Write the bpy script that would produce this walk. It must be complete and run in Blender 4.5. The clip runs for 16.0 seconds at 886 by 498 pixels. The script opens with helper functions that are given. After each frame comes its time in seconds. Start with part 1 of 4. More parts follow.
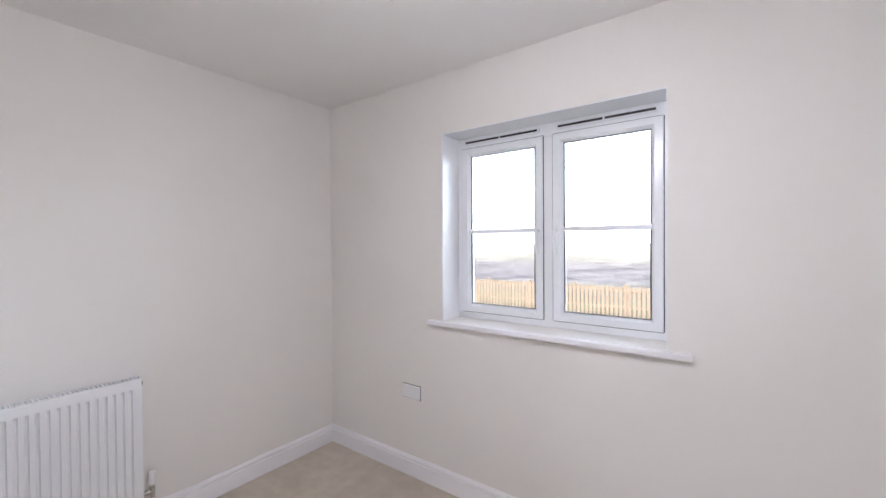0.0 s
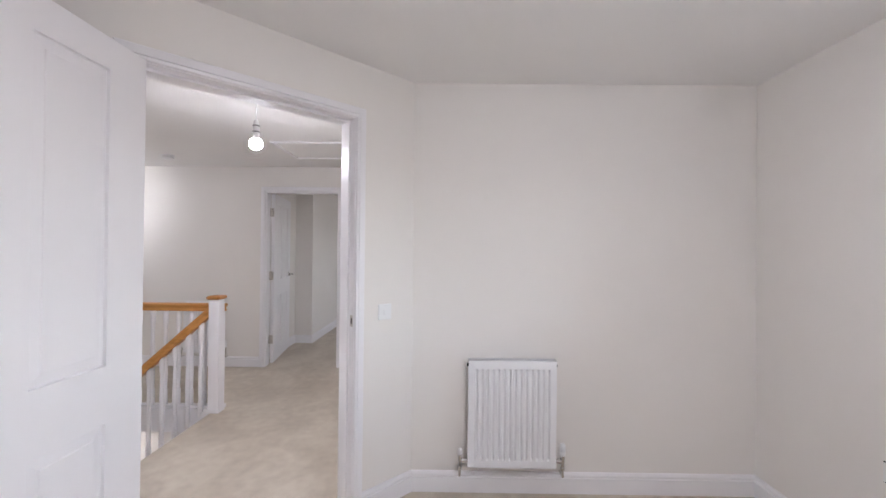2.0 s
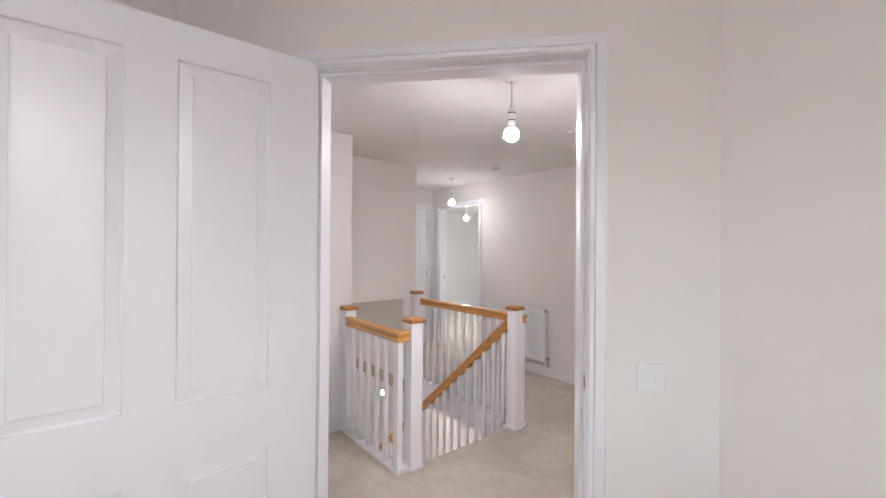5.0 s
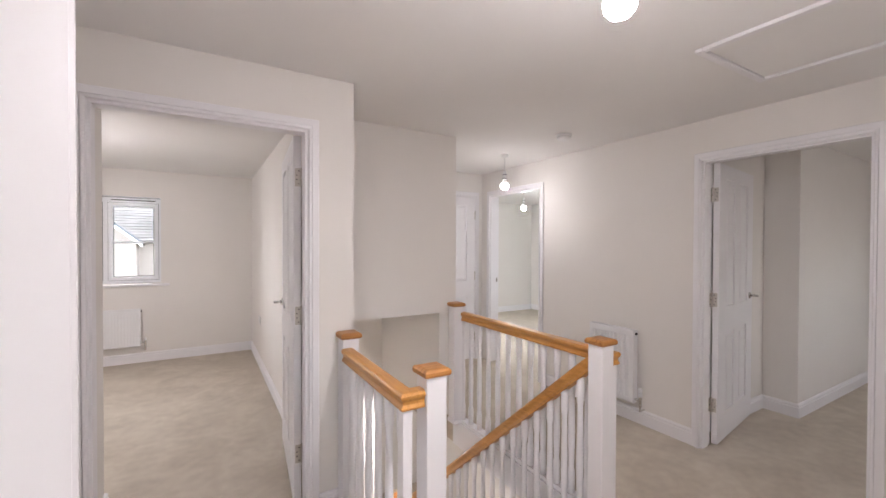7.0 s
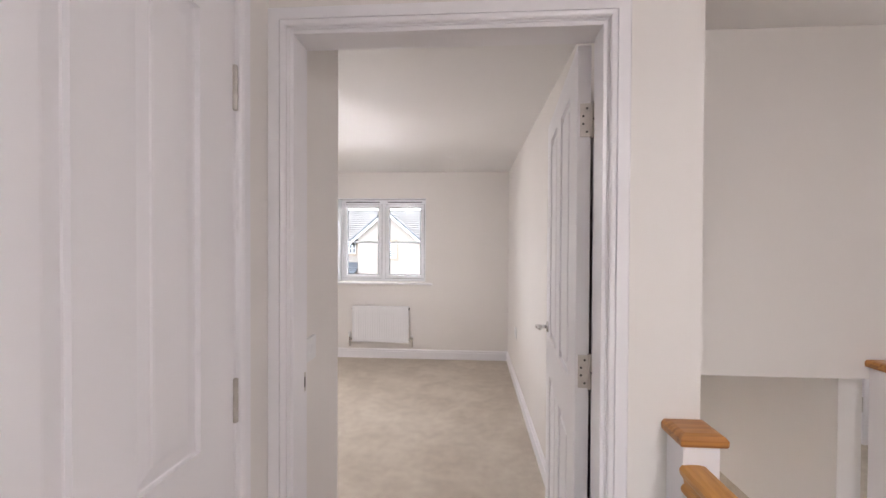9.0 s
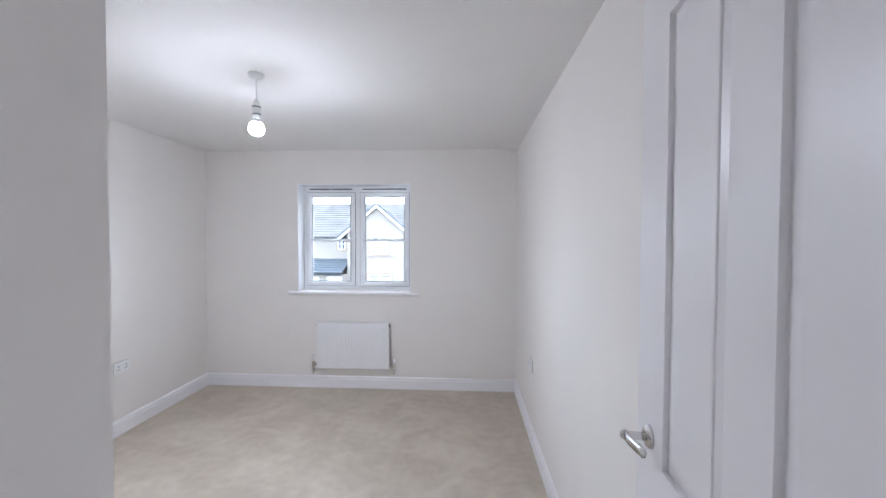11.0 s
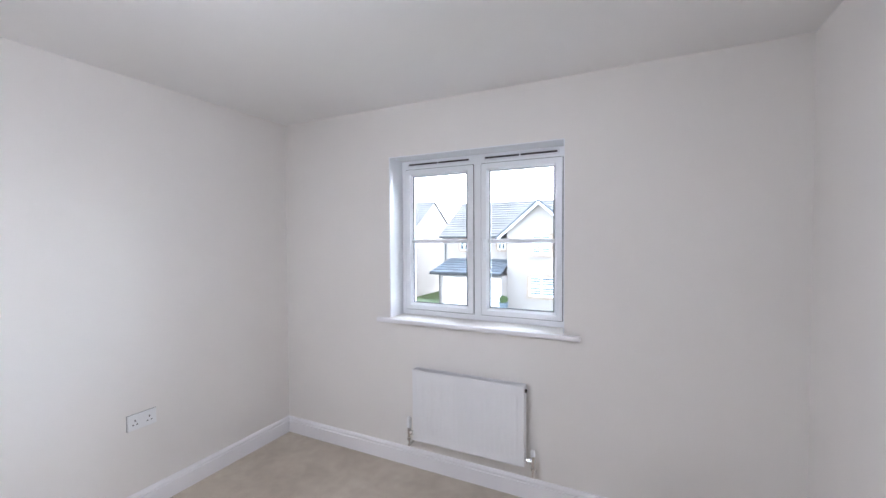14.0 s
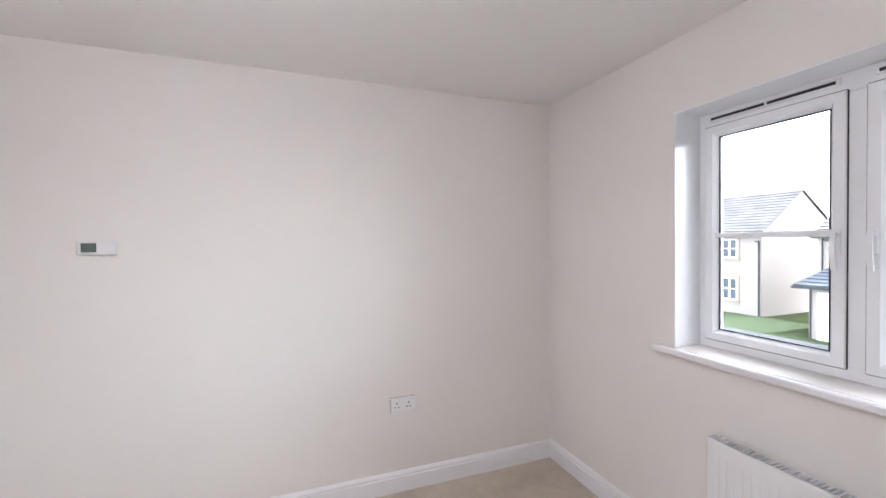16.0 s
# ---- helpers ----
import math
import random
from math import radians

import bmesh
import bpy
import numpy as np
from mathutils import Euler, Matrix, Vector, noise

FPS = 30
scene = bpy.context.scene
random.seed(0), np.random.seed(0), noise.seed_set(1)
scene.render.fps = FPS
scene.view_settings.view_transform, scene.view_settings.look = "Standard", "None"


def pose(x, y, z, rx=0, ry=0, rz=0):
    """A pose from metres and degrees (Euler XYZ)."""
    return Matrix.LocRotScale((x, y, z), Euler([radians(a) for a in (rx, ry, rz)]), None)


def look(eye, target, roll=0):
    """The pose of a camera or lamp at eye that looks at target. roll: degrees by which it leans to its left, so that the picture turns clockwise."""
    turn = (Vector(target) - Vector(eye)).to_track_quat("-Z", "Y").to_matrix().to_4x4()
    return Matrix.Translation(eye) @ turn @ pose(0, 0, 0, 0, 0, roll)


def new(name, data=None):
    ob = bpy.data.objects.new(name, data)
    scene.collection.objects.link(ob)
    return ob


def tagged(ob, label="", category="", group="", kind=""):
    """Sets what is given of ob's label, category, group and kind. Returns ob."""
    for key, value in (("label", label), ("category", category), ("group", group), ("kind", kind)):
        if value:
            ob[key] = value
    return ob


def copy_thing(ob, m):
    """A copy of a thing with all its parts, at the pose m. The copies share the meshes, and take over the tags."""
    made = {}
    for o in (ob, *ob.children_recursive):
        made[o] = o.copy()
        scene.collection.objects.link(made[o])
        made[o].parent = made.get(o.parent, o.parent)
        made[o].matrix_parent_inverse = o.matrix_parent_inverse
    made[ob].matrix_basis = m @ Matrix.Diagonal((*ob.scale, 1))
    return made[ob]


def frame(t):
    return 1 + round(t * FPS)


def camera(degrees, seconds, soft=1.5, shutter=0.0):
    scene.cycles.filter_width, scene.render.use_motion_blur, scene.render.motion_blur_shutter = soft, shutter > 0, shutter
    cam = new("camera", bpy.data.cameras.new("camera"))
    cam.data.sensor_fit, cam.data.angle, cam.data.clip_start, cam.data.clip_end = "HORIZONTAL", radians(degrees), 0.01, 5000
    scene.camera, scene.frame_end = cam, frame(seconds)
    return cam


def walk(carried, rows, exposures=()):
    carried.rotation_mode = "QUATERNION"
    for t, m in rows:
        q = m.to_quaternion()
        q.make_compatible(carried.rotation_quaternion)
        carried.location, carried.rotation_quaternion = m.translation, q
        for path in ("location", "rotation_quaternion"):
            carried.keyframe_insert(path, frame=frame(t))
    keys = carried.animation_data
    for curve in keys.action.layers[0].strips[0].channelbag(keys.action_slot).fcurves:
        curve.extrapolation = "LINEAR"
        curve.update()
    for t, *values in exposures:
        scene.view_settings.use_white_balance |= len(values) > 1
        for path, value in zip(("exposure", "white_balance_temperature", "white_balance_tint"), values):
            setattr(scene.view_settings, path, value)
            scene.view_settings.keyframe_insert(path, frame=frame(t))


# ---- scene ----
cam = camera(95.2, 16.0)
PATH = [
    (0, (2.315, 6.805, 1.421), (1.12, 8.409, 1.397), -0.4),
    (0.5, (2.335, 6.819, 1.405), (0.791, 8.09, 1.399), -0.2),
    (1, (2.303, 6.766, 1.385), (0.519, 7.672, 1.402), 0.2),
    (1.5, (2.311, 6.814, 1.395), (0.356, 7.237, 1.411), 0.4),
    (2, (2.298, 6.854, 1.406), (0.298, 6.839, 1.418), 0.6),
    (2.5, (2.211, 6.93, 1.431), (0.252, 6.526, 1.431), 0.4),
    (3, (2.095, 7.048, 1.453), (0.246, 6.286, 1.446), 0.2),
    (3.5, (1.935, 7.126, 1.459), (0.246, 6.055, 1.454), 0.2),
    (4, (1.719, 7.212, 1.472), (0.2, 5.911, 1.466), -0.3),
    (4.5, (1.522, 7.226, 1.478), (0.171, 5.752, 1.47), 0.2),
    (4.7, (1.461, 7.187, 1.461), (0.161, 5.667, 1.462), 0.3),
    (6.8, (0.631, 6.372, 1.491), (-0.489, 4.716, 1.467), 0.3),
    (7, (0.586, 6.264, 1.493), (-0.432, 4.543, 1.468), 0.2),
    (7.5, (0.523, 6.018, 1.496), (-0.155, 4.137, 1.468), 0.2),
    (8, (0.498, 5.753, 1.487), (0.201, 3.775, 1.46), 0.3),
    (8.5, (0.495, 5.461, 1.481), (0.512, 3.461, 1.453), 0.2),
    (9, (0.481, 5.168, 1.48), (0.616, 3.172, 1.455), 0.3),
    (9.5, (0.521, 4.884, 1.486), (0.661, 2.889, 1.456), 0.2),
    (9.7, (0.551, 4.791, 1.48), (0.683, 2.796, 1.453), 0.2),
    (11.8, (0.495, 3.53, 1.537), (0.601, 1.534, 1.474), 0.2),
    (12, (0.498, 3.416, 1.537), (0.638, 1.422, 1.476), 0.3),
    (12.5, (0.529, 3.085, 1.551), (0.841, 1.11, 1.485), 0.0),
    (13, (0.572, 2.778, 1.55), (1.062, 0.84, 1.485), -0.1),
    (13.5, (0.622, 2.524, 1.534), (1.294, 0.641, 1.475), -0.2),
    (14, (0.668, 2.304, 1.519), (1.552, 0.511, 1.465), -0.3),
    (14.5, (0.709, 2.13, 1.506), (1.822, 0.469, 1.457), -0.3),
    (15, (0.75, 1.982, 1.487), (2.138, 0.542, 1.448), -0.4),
    (15.5, (0.8, 1.836, 1.477), (2.461, 0.722, 1.443), -0.3),
    (16, (0.833, 1.661, 1.475), (2.704, 0.956, 1.445), -0.5),
]
EXPOSURES = [(0, 3.72, 5950, 10), (2, 3.78, 6050, 10), (4.7, 3.72, 6250, 11), (6.8, 3.78, 6520, 12), (9.0, 3.76, 6480, 12), (9.7, 3.74, 6150, 10), (11.8, 3.7, 5430, 6), (12.6, 3.7, 5430, 6), (14, 3.74, 5650, 7.5), (15, 3.68, 5900, 9), (16, 3.72, 6080, 10.5)]
walk(cam, [(t, look(eye, target, roll)) for t, eye, target, roll in PATH], EXPOSURES)

# ---- light ----
world = bpy.data.worlds.new("sky")
scene.world = world
world.use_nodes = True
wn = world.node_tree
sky = wn.nodes.new("ShaderNodeTexSky")
sky.sky_type = "NISHITA"
sky.sun_disc = False
sky.sun_elevation, sky.sun_rotation = radians(48), radians(208)
sky.air_density, sky.dust_density, sky.ozone_density = 1.0, 1.0, 1.0
cloud = wn.nodes.new("ShaderNodeHueSaturation")
cloud.inputs["Saturation"].default_value = 0.35
wn.links.new(sky.outputs[0], cloud.inputs["Color"])
wn.links.new(cloud.outputs[0], wn.nodes["Background"].inputs[0])
wn.nodes["Background"].inputs[1].default_value = 0.15
sun = new("sun", bpy.data.lights.new("sun", "SUN"))
sun.data.energy, sun.data.angle, sun.data.color = 0.1, radians(60), (1, 0.97, 0.93)
sun.matrix_world = look((0, 0, 20), (3.5, 6.5, 11.8))
BULB = 92.0


# ---- materials ----
def material(name, base, rough=0.6, metal=0.0, var=0.04, scale=3.0, fine=120.0, bump=0.05, depth=0.002, second=None):
    """A painted or plain surface with two scales of variation and fine relief."""
    m = bpy.data.materials.new(name)
    m.use_nodes = True
    t = m.node_tree
    b = t.nodes["Principled BSDF"]
    b.inputs["Roughness"].default_value, b.inputs["Metallic"].default_value = rough, metal
    co = t.nodes.new("ShaderNodeTexCoord")
    big, small = t.nodes.new("ShaderNodeTexNoise"), t.nodes.new("ShaderNodeTexNoise")
    big.inputs["Scale"].default_value, small.inputs["Scale"].default_value = scale, fine
    big.inputs["Detail"].default_value = 5
    small.inputs["Detail"].default_value = 3
    for n in (big, small):
        t.links.new(co.outputs["Object"], n.inputs["Vector"])
    ramp = t.nodes.new("ShaderNodeValToRGB")
    lo = second or tuple(c * (1 - 2 * var) for c in base)
    hi = base if second else tuple(min(1, c * (1 + var)) for c in base)
    ramp.color_ramp.elements[0].position, ramp.color_ramp.elements[1].position = 0.35, 0.68
    ramp.color_ramp.elements[0].color, ramp.color_ramp.elements[1].color = (*lo, 1), (*hi, 1)
    t.links.new(big.outputs[0], ramp.inputs[0])
    mix = t.nodes.new("ShaderNodeMix")
    mix.data_type, mix.blend_type = "RGBA", "OVERLAY"
    mix.inputs["Factor"].default_value = min(0.5, var * 2)
    t.links.new(ramp.outputs[0], mix.inputs["A"])
    t.links.new(small.outputs[0], mix.inputs["B"])
    t.links.new(mix.outputs["Result"], b.inputs["Base Color"])
    bp = t.nodes.new("ShaderNodeBump")
    bp.inputs["Strength"].default_value, bp.inputs["Distance"].default_value = bump, depth
    t.links.new(small.outputs[0], bp.inputs["Height"])
    t.links.new(bp.outputs[0], b.inputs["Normal"])
    return m


def wood(name, dark, light, axis, rough=0.38):
    """Varnished timber with grain along one axis of the world."""
    m = bpy.data.materials.new(name)
    m.use_nodes = True
    t = m.node_tree
    b = t.nodes["Principled BSDF"]
    b.inputs["Roughness"].default_value = rough
    co, mp = t.nodes.new("ShaderNodeTexCoord"), t.nodes.new("ShaderNodeMapping")
    mp.inputs["Scale"].default_value = [3 if k == axis else 38 for k in range(3)]
    n1, n2 = t.nodes.new("ShaderNodeTexNoise"), t.nodes.new("ShaderNodeTexNoise")
    n1.inputs["Scale"].default_value, n1.inputs["Detail"].default_value, n1.inputs["Distortion"].default_value = 1.0, 6, 1.2
    n2.inputs["Scale"].default_value, n2.inputs["Detail"].default_value = 2.2, 2
    t.links.new(co.outputs["Object"], mp.inputs["Vector"])
    t.links.new(mp.outputs[0], n1.inputs["Vector"])
    t.links.new(co.outputs["Object"], n2.inputs["Vector"])
    ramp = t.nodes.new("ShaderNodeValToRGB")
    ramp.color_ramp.elements[0].position, ramp.color_ramp.elements[1].position = 0.32, 0.7
    ramp.color_ramp.elements[0].color, ramp.color_ramp.elements[1].color = (*dark, 1), (*light, 1)
    t.links.new(n1.outputs[0], ramp.inputs[0])
    mix = t.nodes.new("ShaderNodeMix")
    mix.data_type, mix.blend_type = "RGBA", "SOFT_LIGHT"
    mix.inputs["Factor"].default_value = 0.35
    t.links.new(ramp.outputs[0], mix.inputs["A"])
    t.links.new(n2.outputs[0], mix.inputs["B"])
    t.links.new(mix.outputs["Result"], b.inputs["Base Color"])
    bp = t.nodes.new("ShaderNodeBump")
    bp.inputs["Strength"].default_value, bp.inputs["Distance"].default_value = 0.12, 0.001
    t.links.new(n1.outputs[0], bp.inputs["Height"])
    t.links.new(bp.outputs[0], b.inputs["Normal"])
    return m


def carpet_material():
    """Short beige cut pile, brushed into soft lighter and darker patches."""
    m = bpy.data.materials.new("carpet")
    m.use_nodes = True
    t = m.node_tree
    b = t.nodes["Principled BSDF"]
    b.inputs["Roughness"].default_value = 0.95
    b.inputs["Sheen Weight"].default_value = 0.15
    co = t.nodes.new("ShaderNodeTexCoord")
    patch, mid, pile = (t.nodes.new("ShaderNodeTexNoise") for _ in range(3))
    patch.inputs["Scale"].default_value, patch.inputs["Detail"].default_value, patch.inputs["Distortion"].default_value = 2.6, 6, 0.8
    mid.inputs["Scale"].default_value, mid.inputs["Detail"].default_value = 14, 4
    pile.inputs["Scale"].default_value, pile.inputs["Detail"].default_value = 320, 2
    for n in (patch, mid, pile):
        t.links.new(co.outputs["Object"], n.inputs["Vector"])
    ramp = t.nodes.new("ShaderNodeValToRGB")
    ramp.color_ramp.elements[0].position, ramp.color_ramp.elements[1].position = 0.36, 0.66
    ramp.color_ramp.elements[0].color = (0.50, 0.432, 0.348, 1)
    ramp.color_ramp.elements[1].color = (0.60, 0.53, 0.436, 1)
    t.links.new(patch.outputs[0], ramp.inputs[0])
    mix, mix2 = t.nodes.new("ShaderNodeMix"), t.nodes.new("ShaderNodeMix")
    for k, f, src, prev in ((mix, 0.20, mid, ramp.outputs[0]), (mix2, 0.35, pile, mix.outputs["Result"])):
        k.data_type, k.blend_type = "RGBA", "OVERLAY"
        k.inputs["Factor"].default_value = f
    t.links.new(ramp.outputs[0], mix.inputs["A"])
    t.links.new(mid.outputs[0], mix.inputs["B"])
    t.links.new(mix.outputs["Result"], mix2.inputs["A"])
    t.links.new(pile.outputs[0], mix2.inputs["B"])
    t.links.new(mix2.outputs["Result"], b.inputs["Base Color"])
    bp = t.nodes.new("ShaderNodeBump")
    bp.inputs["Strength"].default_value, bp.inputs["Distance"].default_value = 0.7, 0.006
    t.links.new(pile.outputs[0], bp.inputs["Height"])
    t.links.new(bp.outputs[0], b.inputs["Normal"])
    return m


PAINT = material("wall_paint", (0.82, 0.79, 0.755), 0.7, var=0.012, scale=1.2, fine=260, bump=0.12, depth=0.001)
CEIL = material("ceiling_paint", (0.86, 0.845, 0.83), 0.8, var=0.012, scale=1.0, fine=200, bump=0.1, depth=0.001)
GLOSS = material("white_satin_paint", (0.86, 0.845, 0.86), 0.34, var=0.008, scale=2, fine=180, bump=0.03, depth=0.0004)
PVC = material("white_pvc", (0.88, 0.89, 0.91), 0.24, var=0.008, scale=3, fine=60, bump=0.02, depth=0.0005)
STEEL = material("white_enamel", (0.83, 0.83, 0.84), 0.28, var=0.008, scale=4, fine=120, bump=0.03, depth=0.0004)
PLASTIC = material("white_plastic", (0.82, 0.82, 0.82), 0.3, var=0.006, scale=6, fine=80, bump=0.02, depth=0.0003)
CHROME = material("chrome", (0.72, 0.71, 0.70), 0.16, 1.0, var=0.02, scale=12, fine=160, bump=0.03, depth=0.0003)
SATIN = material("satin_steel", (0.62, 0.58, 0.54), 0.34, 1.0, var=0.05, scale=25, fine=300, bump=0.06, depth=0.0003)
BLACK = material("black_gasket", (0.02, 0.02, 0.022), 0.5, var=0.05, scale=9, fine=80)
DARK = material("dark_slot", (0.035, 0.033, 0.032), 0.7, var=0.05, scale=9, fine=80)
LCD = material("lcd_display", (0.12, 0.17, 0.15), 0.2, var=0.03, scale=20, fine=200)
CORD = material("white_flex", (0.7, 0.7, 0.7), 0.45, var=0.01, scale=20, fine=90)
CARPET = carpet_material()
OAK_Y = wood("oak_along", (0.50, 0.225, 0.052), (0.655, 0.325, 0.085), 1)
OAK_CAP = wood("oak_end", (0.30, 0.115, 0.03), (0.56, 0.26, 0.07), 0)
RENDERED = material("cream_render", (0.36, 0.312, 0.28), 0.9, var=0.03, scale=0.8, fine=60, bump=0.25, depth=0.004)
STONE = material("buff_stone", (0.36, 0.275, 0.21), 0.85, var=0.06, scale=3, fine=50, bump=0.2, depth=0.004)
SLATE = material("grey_roof_tile", (0.215, 0.20, 0.185), 0.95, var=0.14, scale=1.4, fine=20, bump=0.3, depth=0.006)
LEAD = material("blue_grey_tile", (0.15, 0.16, 0.175), 0.95, var=0.12, scale=1.4, fine=20, bump=0.3, depth=0.006)
for dull in (SLATE, LEAD):
    dull.node_tree.nodes["Principled BSDF"].inputs["Specular IOR Level"].default_value = 0.12
GUTTER_AND_SHADOW = material("dark_gutter_and_course_shadow", (0.03, 0.03, 0.032), 0.4, var=0.05, scale=6, fine=40)
PINE = wood("pale_pine", (0.145, 0.092, 0.057), (0.235, 0.158, 0.10), 2, 0.85)
GRASS = material("lawn", (0.10, 0.125, 0.055), 0.95, scale=1.5, fine=40, bump=0.8, depth=0.03, var=0.2, second=(0.05, 0.085, 0.02))
TARMAC = material("tarmac", (0.12, 0.115, 0.11), 0.9, scale=0.8, fine=60, bump=0.4, depth=0.004, var=0.12)
WINGLASS = material("far_window_pane", (0.10, 0.115, 0.13), 0.08, var=0.1, scale=2, fine=20, bump=0.01)


def glass_material():
    m = bpy.data.materials.new("clear_glass")
    m.use_nodes = True
    t = m.node_tree
    t.nodes.clear()
    out, clear, shine, mix, fr = (t.nodes.new(n) for n in ("ShaderNodeOutputMaterial", "ShaderNodeBsdfTransparent", "ShaderNodeBsdfGlossy", "ShaderNodeMixShader", "ShaderNodeFresnel"))
    clear.inputs[0].default_value = (0.975, 0.985, 0.985, 1)
    shine.inputs["Roughness"].default_value = 0.02
    fr.inputs["IOR"].default_value = 1.35
    t.links.new(fr.outputs[0], mix.inputs[0])
    t.links.new(clear.outputs[0], mix.inputs[1])
    t.links.new(shine.outputs[0], mix.inputs[2])
    t.links.new(mix.outputs[0], out.inputs[0])
    return m


def glow_material(name, colour, strength):
    m = bpy.data.materials.new(name)
    m.use_nodes = True
    b = m.node_tree.nodes["Principled BSDF"]
    b.inputs["Base Color"].default_value = (0.9, 0.9, 0.88, 1)
    b.inputs["Emission Color"].default_value = (*colour, 1)
    b.inputs["Emission Strength"].default_value = strength
    return m


def ground_material():
    """Lawn and paving near the houses, bare soil and then pale rough grass in the fields to the north."""
    m = bpy.data.materials.new("open_ground")
    m.use_nodes = True
    t = m.node_tree
    b = t.nodes["Principled BSDF"]
    b.inputs["Roughness"].default_value = 1.0
    b.inputs["Specular IOR Level"].default_value = 0.05
    geo, sep = t.nodes.new("ShaderNodeNewGeometry"), t.nodes.new("ShaderNodeSeparateXYZ")
    t.links.new(geo.outputs["Position"], sep.inputs[0])
    n1, n2 = t.nodes.new("ShaderNodeTexNoise"), t.nodes.new("ShaderNodeTexNoise")
    n1.inputs["Scale"].default_value, n1.inputs["Detail"].default_value = 0.06, 6
    n2.inputs["Scale"].default_value, n2.inputs["Detail"].default_value = 0.9, 6
    for n in (n1, n2):
        t.links.new(geo.outputs["Position"], n.inputs["Vector"])
    wob = t.nodes.new("ShaderNodeMath")
    wob.operation = "MULTIPLY_ADD"
    wob.inputs[1].default_value = 26
    t.links.new(n1.outputs[0], wob.inputs[0])
    t.links.new(sep.outputs["Y"], wob.inputs[2])
    rng = t.nodes.new("ShaderNodeMapRange")
    rng.inputs["From Min"].default_value, rng.inputs["From Max"].default_value = 0, 140
    t.links.new(wob.outputs[0], rng.inputs["Value"])
    ramp = t.nodes.new("ShaderNodeValToRGB")
    els = ramp.color_ramp.elements
    els[0].position, els[0].color = 0.0, (0.05, 0.065, 0.024, 1)
    els[1].position, els[1].color = 0.27, (0.06, 0.068, 0.028, 1)
    for p, c in ((0.40, (0.085, 0.070, 0.064)), (0.56, (0.10, 0.082, 0.073)), (0.74, (0.145, 0.122, 0.088)), (1.0, (0.16, 0.132, 0.10))):
        e = els.new(p)
        e.color = (*c, 1)
    t.links.new(rng.outputs[0], ramp.inputs[0])
    n3, patches = t.nodes.new("ShaderNodeTexNoise"), t.nodes.new("ShaderNodeMix")
    n3.inputs["Scale"].default_value, n3.inputs["Detail"].default_value = 0.22, 8
    n3.inputs["Roughness"].default_value = 0.72
    t.links.new(geo.outputs["Position"], n3.inputs["Vector"])
    contrast = t.nodes.new("ShaderNodeMapRange")
    contrast.inputs["From Min"].default_value, contrast.inputs["From Max"].default_value = 0.36, 0.64
    t.links.new(n3.outputs[0], contrast.inputs["Value"])
    patches.data_type, patches.blend_type = "RGBA", "OVERLAY"
    patches.inputs["Factor"].default_value = 0.55
    t.links.new(ramp.outputs[0], patches.inputs["A"])
    t.links.new(contrast.outputs[0], patches.inputs["B"])
    mix = t.nodes.new("ShaderNodeMix")
    mix.data_type, mix.blend_type = "RGBA", "OVERLAY"
    mix.inputs["Factor"].default_value = 0.6
    t.links.new(patches.outputs["Result"], mix.inputs["A"])
    t.links.new(n2.outputs[0], mix.inputs["B"])
    t.links.new(mix.outputs["Result"], b.inputs["Base Color"])
    bp = t.nodes.new("ShaderNodeBump")
    bp.inputs["Strength"].default_value, bp.inputs["Distance"].default_value = 0.8, 0.4
    t.links.new(n2.outputs[0], bp.inputs["Height"])
    t.links.new(bp.outputs[0], b.inputs["Normal"])
    return m


GLASS = glass_material()
GLOW = glow_material("lit_bulb", (1.0, 0.95, 0.985), BULB)
GLOW_HIGH = glow_material("lit_bulb_high", (1.0, 0.95, 0.985), BULB * 0.95)
GLOW_LOW = glow_material("lit_bulb_low", (1.0, 0.95, 0.975), BULB * 0.22)
# bulb tinted blue and strengthened to stand in for the main bedroom's daylight
GLOW_COOL = glow_material("lit_bulb_cool_as_daylight", (0.88, 0.94, 1.0), BULB * 1.7)
GLOW_TOP = glow_material("lit_bulb_top", (1.0, 0.95, 0.96), BULB * 0.042)
GLOW_LANDING = glow_material("lit_bulb_landing", (1.0, 0.95, 0.985), BULB * 0.82)
GLOW_FILL = glow_material("lit_bulb_unseen_fill", (1.0, 0.95, 0.985), BULB * 0.5)
GLOW_HALL = glow_material("lit_bulb_hall", (1.0, 0.95, 0.95), BULB * 1.4)
GROUND = ground_material()


# ---- mesh helpers ----
def mesh_of(name, bm, mat, smooth=False):
    me = bpy.data.meshes.new(name)
    bmesh.ops.recalc_face_normals(bm, faces=bm.faces)
    bm.to_mesh(me)
    bm.free()
    me.materials.append(mat)
    if smooth:
        for p in me.polygons:
            p.use_smooth = True
    return me


def part(name, bm, mat, parent, label="", smooth=False):
    ob = new(name, mesh_of(name, bm, mat, smooth))
    ob.parent = parent
    if label:
        tagged(ob, label)
    return ob


def solid(name, bm, mat, label, category, kind="structure", smooth=False):
    return tagged(new(name, mesh_of(name, bm, mat, smooth)), label, category, kind=kind)


def thing(name, m, label, category, group="", kind=""):
    ob = new(name)
    ob.empty_display_size = 0.1
    ob.matrix_world = m
    return tagged(ob, label, category, group, kind)


